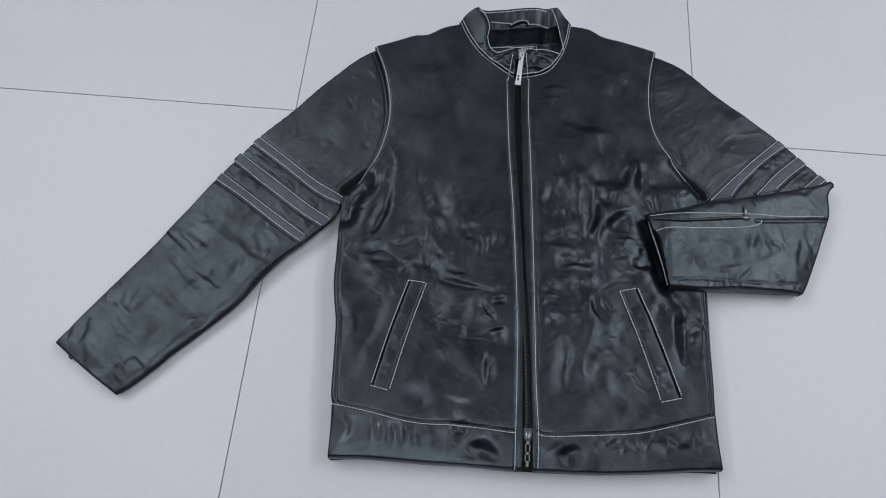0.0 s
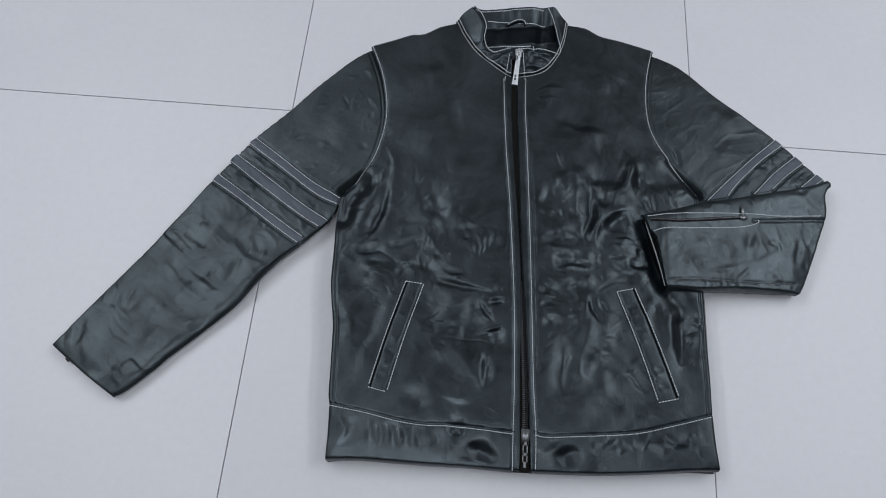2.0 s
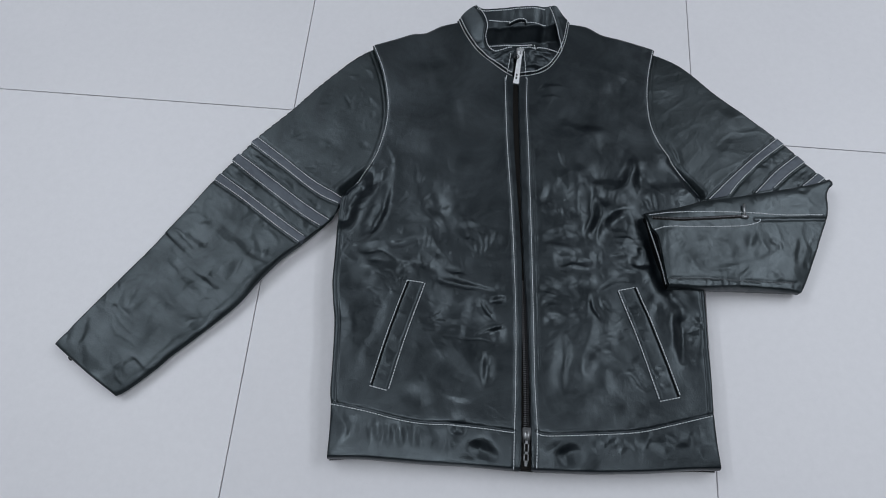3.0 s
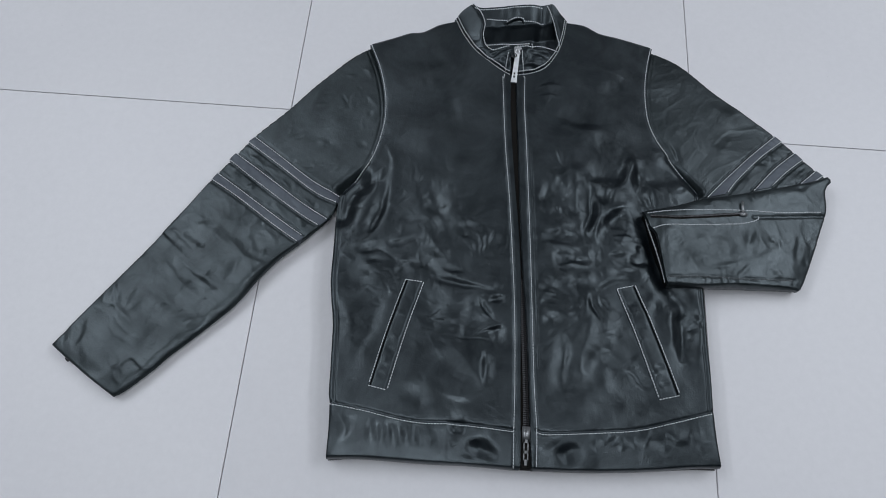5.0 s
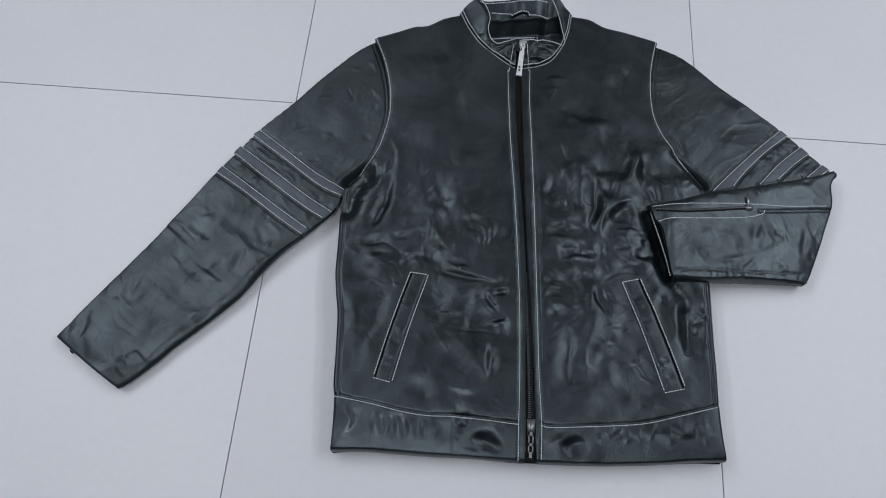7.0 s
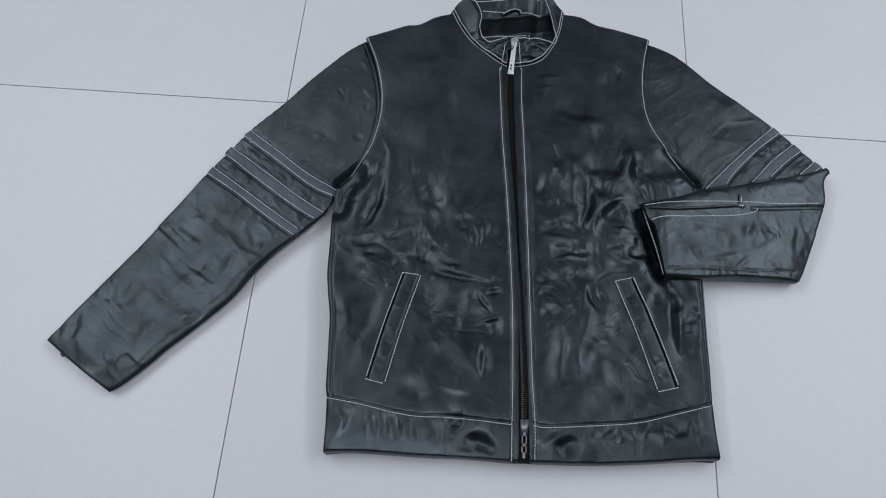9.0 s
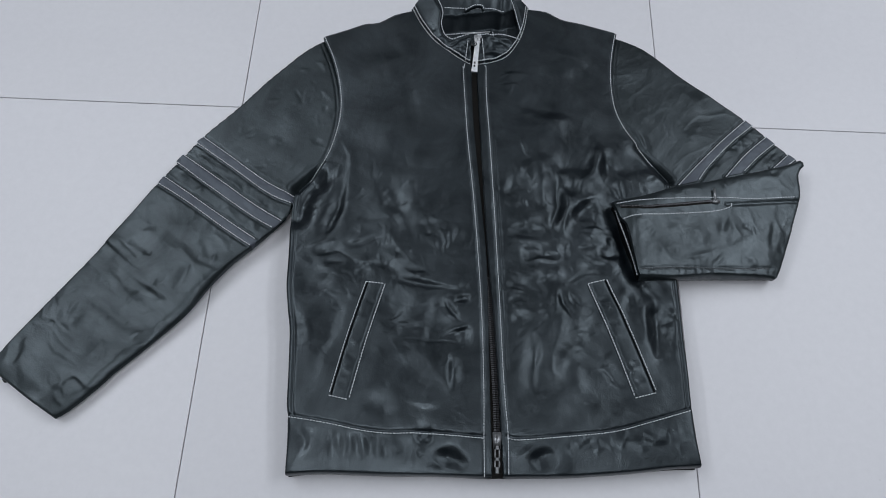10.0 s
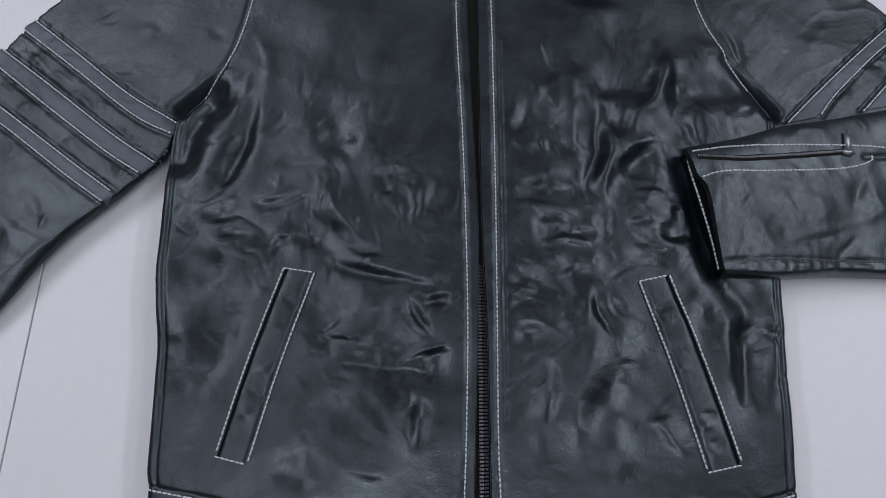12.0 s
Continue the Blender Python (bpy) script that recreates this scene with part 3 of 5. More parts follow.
fold(3, 1.0, (-0.096, -0.231), (-0.083, -0.237), (-0.071, -0.242))
fold(3.5, -1.6, (-0.039, -0.286), (-0.030, -0.268), (-0.020, -0.241))
fold(4.5, 1.4, (-0.031, -0.234), (-0.012, -0.258), (0.003, -0.275))
fold(4.5, 1.2, (-0.108, -0.337), (-0.077, -0.331), (-0.050, -0.340))
fold(4, -1.1, (-0.078, -0.357), (-0.067, -0.341), (-0.047, -0.332))
fold(3, 1.2, (-0.135, -0.211), (-0.108, -0.225), (-0.079, -0.252))
fold(3.5, -1.2, (-0.112, -0.209), (-0.085, -0.228), (-0.061, -0.246))
fold(3, 1.1, (-0.074, -0.206), (-0.054, -0.225), (-0.036, -0.236))
fold(4, -1.1, (-0.152, -0.270), (-0.116, -0.291), (-0.080, -0.319))
fold(4, 1.2, (-0.154, -0.290), (-0.119, -0.311), (-0.083, -0.336))
fold(3.5, -1.1, (-0.193, -0.344), (-0.172, -0.365), (-0.151, -0.378))
fold(3, 1.1, (-0.125, -0.256), (-0.106, -0.270), (-0.096, -0.281))
fold(3, 1.0, (-0.077, -0.349), (-0.065, -0.356), (-0.060, -0.352))
fold(3, -1.0, (-0.170, -0.372), (-0.145, -0.385), (-0.130, -0.387))
fold(3, 1.1, (-0.005, -0.200), (0.015, -0.219), (0.024, -0.231))
fold(3, -1.2, (-0.018, -0.210), (-0.002, -0.233), (0.007, -0.245))
fold(5, 1.0, (-0.190, -0.355), (-0.163, -0.372), (-0.134, -0.369))
fold(3.5, 0.87, (0.141, -0.433), (0.141, -0.449), (0.147, -0.460), (0.139, -0.480))
fold(3, 0.68, (0.173, -0.441), (0.176, -0.459), (0.176, -0.477))
fold(3, 0.68, (0.189, -0.447), (0.192, -0.461), (0.191, -0.476))
fold(3, -0.68, (0.181, -0.446), (0.184, -0.461), (0.184, -0.475))
fold(2.6, 0.62, (0.201, -0.446), (0.204, -0.462), (0.205, -0.477))
fold(3, -0.68, (0.196, -0.448), (0.198, -0.464), (0.198, -0.477))
fold(3, 0.74, (0.217, -0.449), (0.220, -0.462), (0.218, -0.476))
fold(3, -0.74, (0.209, -0.448), (0.212, -0.464), (0.212, -0.477))
fold(3, 0.74, (0.234, -0.450), (0.238, -0.464), (0.236, -0.479))
fold(3, -0.68, (0.226, -0.449), (0.228, -0.464), (0.227, -0.478))
fold(2.6, 0.74, (0.245, -0.452), (0.250, -0.463), (0.247, -0.477))
fold(3, -0.62, (0.256, -0.451), (0.260, -0.466), (0.257, -0.481))
fold(5, -2.2, (0.270, -0.455), (0.281, -0.450), (0.293, -0.453))
fold(5, -2.6, (0.291, -0.465), (0.310, -0.471), (0.335, -0.477))
fold(3, 0.74, (0.274, -0.460), (0.278, -0.474))
fold(3, 0.87, (0.286, -0.473), (0.304, -0.480), (0.328, -0.483))
fold(3.5, -1.05, (0.265, -0.485), (0.294, -0.486), (0.325, -0.488))
fold(5, -2.4, (0.398, -0.472), (0.415, -0.466), (0.434, -0.461))
fold(3.5, 0.81, (0.379, -0.470), (0.396, -0.462), (0.409, -0.452))
fold(2.6, 0.68, (0.452, -0.442), (0.459, -0.460))
fold(2.6, 0.68, (0.461, -0.438), (0.462, -0.453))
fold(2.6, -0.62, (0.446, -0.447), (0.447, -0.463))
fold(2.6, 0.68, (0.480, -0.443), (0.476, -0.465))
fold(3, -0.62, (0.471, -0.441), (0.469, -0.458))
fold(3, 0.68, (0.512, -0.433), (0.503, -0.456))
fold(3, -0.62, (0.495, -0.439), (0.492, -0.459))
fold(3.5, 0.81, (0.572, -0.419), (0.570, -0.443), (0.579, -0.463))
fold(3.5, -0.68, (0.560, -0.427), (0.560, -0.450))
fold(6, -1.2, (0.528, -0.430), (0.530, -0.446), (0.524, -0.463))
fold(6, 1.0, (0.548, -0.428), (0.544, -0.452))
fold(2.8, 1.5, (0.675, -0.050), (0.690, -0.037), (0.698, -0.042), (0.693, -0.059))
fold(2.6, -1.3, (0.679, -0.057), (0.686, -0.049), (0.689, -0.058))
fold(2.4, 1.2, (0.661, -0.071), (0.669, -0.061), (0.678, -0.055))
fold(2.6, 1.2, (0.719, -0.080), (0.733, -0.066), (0.750, -0.052))
fold(2.6, 1.2, (0.731, -0.081), (0.742, -0.071), (0.752, -0.061))
fold(2.6, -1.2, (0.725, -0.073), (0.737, -0.059), (0.748, -0.049))
fold(2.6, -1.2, (0.652, -0.082), (0.660, -0.073))
fold(8, 1.0, (0.607, 0.050), (0.638, 0.024), (0.659, -0.012))
fold(8, -0.9, (0.580, 0.019), (0.611, -0.007), (0.633, -0.042))
fold(3, 1.2, (0.546, -0.022), (0.557, -0.039), (0.564, -0.062))
fold(3, -1.4, (0.554, -0.026), (0.563, -0.041), (0.570, -0.066))
fold(9, 1.6, (0.417, -0.038), (0.415, -0.080), (0.421, -0.121), (0.427, -0.160), (0.436, -0.185))
fold(5, -2.0, (0.437, -0.094), (0.441, -0.130), (0.438, -0.164), (0.435, -0.191))
fold(5, 1.6, (0.449, -0.111), (0.453, -0.144), (0.447, -0.173), (0.448, -0.198), (0.457, -0.208))
fold(6, 1.8, (0.490, -0.041), (0.499, -0.069), (0.491, -0.098), (0.475, -0.118), (0.461, -0.139), (0.454, -0.169))
fold(6, -2.0, (0.507, -0.065), (0.511, -0.099), (0.502, -0.127))
fold(10, 1.6, (0.520, -0.037), (0.532, -0.061), (0.542, -0.083))
fold(7, 1.8, (0.452, -0.269), (0.442, -0.305), (0.432, -0.339), (0.428, -0.372), (0.428, -0.400))
fold(13.2, -1.50, (0.466, -0.335), (0.458, -0.366), (0.454, -0.396))
fold(9, -2.4, (0.565, -0.253), (0.561, -0.288), (0.562, -0.322), (0.556, -0.364))
fold(5, 1.5, (0.585, -0.261), (0.580, -0.304), (0.580, -0.346))
fold(4.5, 0.80, (0.169, -0.086), (0.169, -0.115), (0.165, -0.148), (0.160, -0.180), (0.149, -0.206), (0.129, -0.229))
fold(9, 1.6, (0.217, -0.186), (0.242, -0.214), (0.267, -0.242), (0.295, -0.261))
fold(9, -1.6, (0.195, -0.225), (0.223, -0.241), (0.251, -0.255))
fold(12, 1.5, (0.238, -0.276), (0.270, -0.282), (0.290, -0.307))
fold(10, -1.6, (0.289, -0.298), (0.287, -0.332), (0.268, -0.354))
fold(8, 1.4, (0.125, -0.257), (0.155, -0.250), (0.185, -0.253))
fold(8, -1.6, (0.108, -0.254), (0.132, -0.270), (0.166, -0.267))
fold(9, 1.2, (0.118, -0.292), (0.136, -0.325), (0.138, -0.366))
fold(5, 1.3, (0.521, -0.271), (0.510, -0.292), (0.513, -0.317))
fold(9, 1.4, (0.380, -0.088), (0.395, -0.103), (0.414, -0.112))
fold(8, -1.6, (0.369, -0.112), (0.391, -0.118), (0.410, -0.134))
fold(7, 1.5, (0.469, -0.181), (0.483, -0.194), (0.506, -0.188))
fold(6, -1.8, (0.460, -0.233), (0.482, -0.234), (0.509, -0.230))
fold(5, 1.5, (0.368, -0.244), (0.394, -0.248), (0.421, -0.243))
fold(5, -1.6, (0.368, -0.255), (0.395, -0.265), (0.417, -0.270))
fold(6.6, 0.98, (0.469, -0.286), (0.462, -0.312), (0.466, -0.337))
fore_crease(2.4, -1.2, (0.589, -0.225), (0.612, -0.216), (0.636, -0.208))
fore_crease(2.4, -1.4, (0.629, -0.230), (0.641, -0.220), (0.654, -0.206))
fore_crease(3.5, -1.6, (0.647, -0.190), (0.656, -0.168), (0.663, -0.152))
fore_crease(5, 1.2, (0.666, -0.150), (0.667, -0.178), (0.657, -0.205))
fore_crease(2.6, -1.4, (0.690, -0.167), (0.694, -0.174), (0.697, -0.184))
fore_crease(2.6, -1.2, (0.677, -0.174), (0.685, -0.170), (0.690, -0.176))
fore_crease(3.5, -1.3, (0.716, -0.156), (0.722, -0.174), (0.711, -0.202))
fore_crease(4, 1.2, (0.728, -0.157), (0.728, -0.181), (0.719, -0.206))
fore_crease(7, 1.1, (0.599, -0.174), (0.622, -0.190), (0.612, -0.216))
fore_crease(5, -1.0, (0.570, -0.170), (0.601, -0.172), (0.633, -0.160))
fore_crease(3, 0.65, (0.700, -0.111), (0.718, -0.099), (0.735, -0.106))
fore_crease(3, -0.70, (0.705, -0.119), (0.726, -0.112), (0.737, -0.116))
fore_crease(2.4, 1.0, (0.532, -0.178), (0.541, -0.172), (0.552, -0.171))
fore_crease(5, 0.9, (0.555, -0.196), (0.569, -0.210), (0.557, -0.231))
fore_crease(3, 1.2, (0.651, -0.105), (0.661, -0.114), (0.657, -0.123))
fore_crease(4, -1.1, (0.671, -0.210), (0.681, -0.217), (0.676, -0.229))
fore_crease(3, 1.0, (0.689, -0.208), (0.691, -0.224))
fore_crease(3, -1.2, (0.720, -0.099), (0.732, -0.089), (0.745, -0.088))
fore_crease(3, 1.1, (0.596, -0.126), (0.619, -0.121), (0.634, -0.123))


class Relief:
    """The relief that the creases give the hide: each is a rounded crest or hollow with one steeper flank, that swells and
    dies away along its run."""

    def __init__(self, folds, x0, y0, x1, y1, step=0.001, soft=1, gain=1.0):
        self.low, self.step = np.array([x0, y0]), step
        nx, ny = int((x1 - x0) / step) + 1, int((y1 - y0) / step) + 1
        gx, gy = np.meshgrid(np.arange(nx), np.arange(ny))
        p = self.low + step * np.stack([gx.ravel(), gy.ravel()], 1)
        p += 0.0014 * np.stack([lattice(p, 0.02, 31), lattice(p, 0.02, 32)], 1) + 0.0005 * np.stack([lattice(p, 0.007, 33), lattice(p, 0.007, 34)], 1)
        gx, gy = p[:, 0].reshape(ny, nx), p[:, 1].reshape(ny, nx)
        z = np.zeros((ny, nx))
        rng = random.Random(5)
        for w, h, line in folds:
            lean, seed = rng.uniform(-0.45, 0.45), rng.randrange(999)
            w *= 1 + 0.85 * min(1, max(0, (w - 0.002) / 0.0025))
            h *= 1.2 + 0.5 * min(1, max(0, (w - 0.006) / 0.006))
            far = 4 * w + 0.003
            i0, j0 = np.maximum(((line.min(0) - far - self.low) / step).astype(int), 0)
            i1, j1 = ((line.max(0) + far - self.low) / step).astype(int) + 1
            part_ = np.s_[j0:max(j1, j0), i0:max(i1, i0)]
            q = np.stack([gx[part_].ravel(), gy[part_].ravel()], 1)
            if not len(q):
                continue
            d, s, side, _ = near(q, line)
            ends = np.clip(np.minimum(s, 1 - s) * 2.3, 0, 1)
            ends = ends * ends * (3 - 2 * ends)
            run = len(line) * 0.006
            swell = 1 + 0.2 * lattice(np.stack([s * run, 0 * s], 1), 0.016, seed)
            wide = w * (1 + lean * side) * (0.55 + 0.45 * ends)
            z[part_] += (gain * h * ends * swell * np.exp(-(d / wide) ** (1.7 if h > 0 else 2.0))).reshape(gx[part_].shape)
        for _ in range(soft):
            q = np.pad(z, 1, mode="edge")
            z = (q[:-2, 1:-1] + q[2:, 1:-1] + q[1:-1, :-2] + q[1:-1, 2:] + 4 * z) / 8
        self.z = np.pad(z, 2, mode="edge")

    def __call__(self, p):
        f = (p - self.low) / self.step
        top = np.array(self.z.shape)[::-1] - 6
        f = np.clip(f, 0.001, top)
        i = np.floor(f).astype(int)
        t = f - i

        def weights(t):
            return ((1 - t) ** 3 / 6, (3 * t ** 3 - 6 * t * t + 4) / 6, (-3 * t ** 3 + 3 * t * t + 3 * t + 1) / 6, t ** 3 / 6)
        wx, wy = weights(t[:, 0]), weights(t[:, 1])
        out = np.zeros(len(p))
        for a in range(4):
            for b in range(4):
                out += wy[a] * wx[b] * self.z[i[:, 1] + a + 1, i[:, 0] + b + 1]
        return out


def small_creases(count, seed, long, low, high, x0=-0.27, y0=-0.46, x1=0.78, y1=0.18):
    """Short thin creases whose direction wanders slowly over the hide."""
    rng = random.Random(seed)
    out = []
    for _ in range(count):
        at = np.array([[rng.uniform(x0, x1), rng.uniform(y0, y1)]])
        a = 1.9 * float(lattice(at, 0.11, 51)[0]) + rng.uniform(-0.5, 0.5)
        run = rng.uniform(0.3, 1) * long * np.array([math.cos(a), math.sin(a)])
        bow = rng.uniform(-0.2, 0.2) * long * np.array([-math.sin(a), math.cos(a)])
        lift = rng.choice((-1, -1, 1)) * rng.uniform(low, high)
        out.append((max(0.0013, abs(lift) * rng.uniform(3.5, 7)), lift, curve(at[0] - run, at[0] + bow, at[0] + run, step=0.004)))
    return out


fine_folded = Relief(small_creases(700, 8, 0.018, 0.0002, 0.0006) + small_creases(900, 9, 0.008, 0.0001, 0.0003)
                     + small_creases(420, 10, 0.014, 0.0002, 0.0004, 0.1, -0.36, 0.6, -0.1), -0.28, -0.53, 0.8, 0.22, 0.001, 1)
folded = Relief(FOLDS, -0.28, -0.53, 0.8, 0.22, gain=1.15)
fore_folded = Relief(FORE_FOLDS, 0.5, -0.27, 0.8, -0.05, gain=0.8)


def turn(p, degrees):
    c, s = math.cos(radians(degrees)), math.sin(radians(degrees))
    return np.stack([p[:, 0] * c + p[:, 1] * s, p[:, 1] * c - p[:, 0] * s], 1)


def bowl(d, r):
    return np.sqrt(1 - (1 - np.clip(d / r, 0, 1)) ** 2)


def soft_min(a, b, k=0.006):
    h = np.clip(0.5 + 0.5 * (b - a) / k, 0, 1)
    return b + (a - b) * h - k * h * (1 - h)


def groove(p, line, depth, width):
    return -depth * np.exp(-(near(p, coarse(line, 0.006))[0] / width) ** 2)


def pit(p, line, depth, width):
    """A hollow that deepens along the line."""
    d, s, _, _ = near(p, coarse(line, 0.006))
    return -depth * np.sin(s * math.pi / 2) * np.exp(-(d / (width * (0.5 + 0.5 * s))) ** 2)


def crumple(p, amount=1.0, angle=0.0, stretch=1.0):
    """Soft pillows with sharper creases between them."""
    q = turn(p, angle) * (1.0, 1.0 / stretch)
    w = q + 0.012 * np.stack([lattice(q, 0.045, 5), lattice(q, 0.045, 6)], 1) + 0.004 * np.stack([lattice(q, 0.015, 7), lattice(q, 0.015, 8)], 1)
    z = 0.0022 * lattice(w, 0.07, 1) + 0.0012 * lattice(w, 0.03, 2)
    z += 0.0016 * (np.abs(lattice(w, 0.045, 3)) - 0.4) + 0.0006 * lattice(w, 0.017, 4)
    z += 0.0022 * (1 - np.abs(lattice(w, 0.06, 23))) ** 3 + 0.0011 * (1 - np.abs(lattice(w, 0.028, 24))) ** 4 + 0.0006 * (1 - np.abs(lattice(turn(w, 35), 0.016, 16))) ** 4
    z += 0.0004 * (1 - np.abs(lattice(w, 0.012, 15))) ** 4
    z -= 0.0003 * np.clip(0.2 - np.abs(lattice(w, 0.024, 11)), 0, 1) / 0.2
    return amount * z


def billow(p):
    """The slow swell of hide that lies loose on its lining."""
    w = p + 0.014 * np.stack([lattice(p, 0.06, 61), lattice(p, 0.06, 62)], 1)
    return 0.0022 * lattice(w, 0.058, 63) + 0.0011 * lattice(turn(w, 33), 0.03, 64) + 0.0004 * lattice(turn(w, 12), 0.015, 65)


def pucker(p, line, reach, depth, pitch=0.005):
    """Fine gathers where a seam draws the hide in."""
    d, s, _, _ = near(p, coarse(line, 0.012))
    run = s * 0.002 * len(line)
    wave = lattice(np.stack([run, d * 0.5], 1), pitch, 41)
    return depth * wave * np.exp(-(d / reach) ** 2)


ARMPIT = np.array([(0.121, -0.134), (0.110, -0.158), (0.106, -0.182)])
ARMPIT_RIGHT = np.array([(0.553, -0.060), (0.574, -0.092), (0.586, -0.106)])
UNDER_ARM = np.array([(0.523, -0.190), (0.531, -0.232), (0.552, -0.262)])

# pressed flat: the two pocket welts and the zip's facings
PRESSED = [(np.array([(0.2123, -0.2673), (0.1795, -0.4069)]), 0.017), (np.array([(0.4870, -0.2542), (0.5390, -0.3908)]), 0.017),
           (np.array([(0.3307, 0.0619), (0.3408, -0.1160), (0.3528, -0.2706), (0.3648, -0.4901)]), 0.02)]


def body_z(p):
    d = np.minimum(near(p, body_rim)[0], near(p, body_rim_r)[0])
    top = np.minimum(near(p, coarse(shoulder_l))[0], near(p, coarse(shoulder_r))[0])
    low = near(p, body_rim_low)[0]
    z = 0.028 + 0.004 * bowl(d, 0.01) + 0.004 * np.exp(-((p[:, 1] + 0.37) / 0.08) ** 2)
    z = soft_min(z, 0.018 + 0.009 * bowl(low, 0.003) + 0.010 * np.clip(low / 0.055, 0, 1))
    z = soft_min(z + 0.006 * np.clip((p[:, 1] + 0.25) / 0.3, 0, 1), 0.025 + 0.007 * bowl(top, 0.003) + 0.004 * np.clip(top / 0.08, 0, 1))
    calm = 0.3 + 0.2 * np.clip((-0.04 - p[:, 1]) / 0.1, 0, 1)
    flat = 0.4 + 0.6 * np.clip((np.minimum.reduce([near(p, g)[0] - r for g, r in PRESSED]) / 0.012), 0, 1)
    z += calm * flat * billow(p) + 0.08 * flat * crumple(p) + flat * folded(p)
    z += flat * fine_folded(p) * (0.2 + 1.0 * np.exp(-((p[:, 1] + 0.24) / 0.15) ** 2))
    z += groove(p, arm_l, 0.0016, 0.003) + groove(p, arm_r, 0.0016, 0.003)
    z += groove(p, shifted(side_l, 0.0065), 0.0011, 0.0014) + groove(p, shifted(side_r, -0.006), 0.0011, 0.0014)
    z += groove(p, shifted(seam_l, 0.0012), 0.0012, 0.0016) + groove(p, shifted(seam_r, 0.0012), 0.0012, 0.0016)
    z += pucker(p, stitch_zr, 0.007, 0.00025) + pucker(p, stitch_zl, 0.005, 0.0003) + pucker(p, seam_l, 0.006, 0.0003) + pucker(p, seam_r, 0.006, 0.0003) + pucker(p, arm_l, 0.006, 0.0003) + pucker(p, arm_r, 0.006, 0.0003)
    z += groove(p, stitch_zl, 0.0008, 0.002) + groove(p, stitch_zr, 0.0008, 0.002) + groove(p, facing, 0.0005, 0.0013) + pucker(p, facing, 0.004, 0.0002, 0.004)
    z += 0.0004 * np.clip((0.05 - low) / 0.008, 0, 1) * np.clip(low / 0.006, 0, 1) * lattice(p * (1, 0.22), 0.011, 71)
    z += pit(p, pit_l, 0.016, 0.006) + pit(p, pit_r, 0.010, 0.005)
    z -= 0.0045 * np.exp(-(near(p, coarse(fore_cuff[20:]))[0] / 0.014) ** 2)
    z -= 0.011 * np.exp(-(near(p, ARMPIT)[0] / 0.013) ** 2) + 0.005 * np.exp(-(near(p, ARMPIT_RIGHT)[0] / 0.006) ** 2) + 0.006 * np.exp(-(near(p, UNDER_ARM)[0] / 0.013) ** 2)
    return np.maximum(z, 0.004)


# the stripes' edges, upper and lower
STRIPES_LEFT = (
    (curve((-0.0377, -0.0626), (0.0009, -0.0888), (0.0567, -0.1272), (0.1006, -0.1487)),
     curve((-0.0453, -0.0746), (0.0043, -0.1078), (0.0596, -0.1455), (0.0952, -0.1606))),
    (curve((-0.0585, -0.0920), (-0.0088, -0.1244), (0.0461, -0.1614), (0.0852, -0.1839)),
     curve((-0.0673, -0.1048), (-0.0136, -0.1418), (0.0405, -0.1774), (0.0738, -0.1960))),
    (curve((-0.0797, -0.1246), (-0.0360, -0.1525), (0.0185, -0.1878), (0.0569, -0.2118)),
     curve((-0.0867, -0.1369), (-0.0417, -0.1636), (0.0123, -0.1994), (0.0511, -0.2232))),
)
STRIPES_RIGHT = (
    (curve((0.7109, -0.0002), (0.6713, -0.0383), (0.6311, -0.0799), (0.6016, -0.1125)),
     curve((0.7212, -0.0097), (0.6827, -0.0447), (0.6482, -0.0820), (0.6325, -0.1037))),
    (curve((0.7372, -0.0252), (0.7003, -0.0588), (0.6668, -0.0968)),
     curve((0.7486, -0.0371), (0.7196, -0.0625), (0.6940, -0.0891))),
    (curve((0.7621, -0.0530), (0.7473, -0.0673), (0.7330, -0.0803)),
     curve((0.7737, -0.0610), (0.7661, -0.0674), (0.7562, -0.0756))),
)


def stripe_creases(p, stripes, side):
    """The hide dips along both edges of each stripe."""
    z = 0 * p[:, 0]
    for a, b in stripes:
        z += groove(p, shifted(a, 0.0014 * side), 0.0016, 0.0014) + groove(p, shifted(b, -0.0014 * side), 0.0016, 0.0014)
        z += pucker(p, a, 0.006, 0.0005, 0.004) + pucker(p, b, 0.006, 0.0005, 0.004)
    return z


def sleeve_z(p):
    du, _, _, _ = near(p, coarse(sleeve_up, 0.004))
    dl, s, _, _ = near(p, coarse(sleeve_low))
    thick = 0.034 - 0.016 * np.clip(s * 1.6, 0, 1)
    z = 0.008 + (thick - 0.008) * (0.85 * bowl(du, 0.003) + 0.15 * np.clip(du / 0.06, 0, 1))
    edge = 0.017 - 0.006 * np.clip(s * 1.4, 0, 1)
    z = np.minimum(z, edge + (thick - edge) * bowl(dl, 0.016))
    dc = near(p, coarse(cuff_l))[0]
    z = np.minimum(z, 0.008 + 0.008 * bowl(dc, 0.0025) + 0.006 * np.clip(dc / 0.1, 0, 1))
    z += crumple(p, 0.4, 57, 2.0) * np.clip(du / 0.012, 0, 1) * np.clip(dl / 0.012, 0, 1) * np.clip(s * 3, 0.25, 1) + (0.6 * folded(p) + 1.5 * fine_folded(p)) * np.clip(dl / 0.01, 0, 1) + groove(p, arm_l, 0.0016, 0.0025) + groove(p, shifted(arm_l, -0.0055), 0.0012, 0.0012) + pit(p, pit_l, 0.014, 0.008)
    return np.maximum(z + stripe_creases(p, STRIPES_LEFT, 1), 0.003)


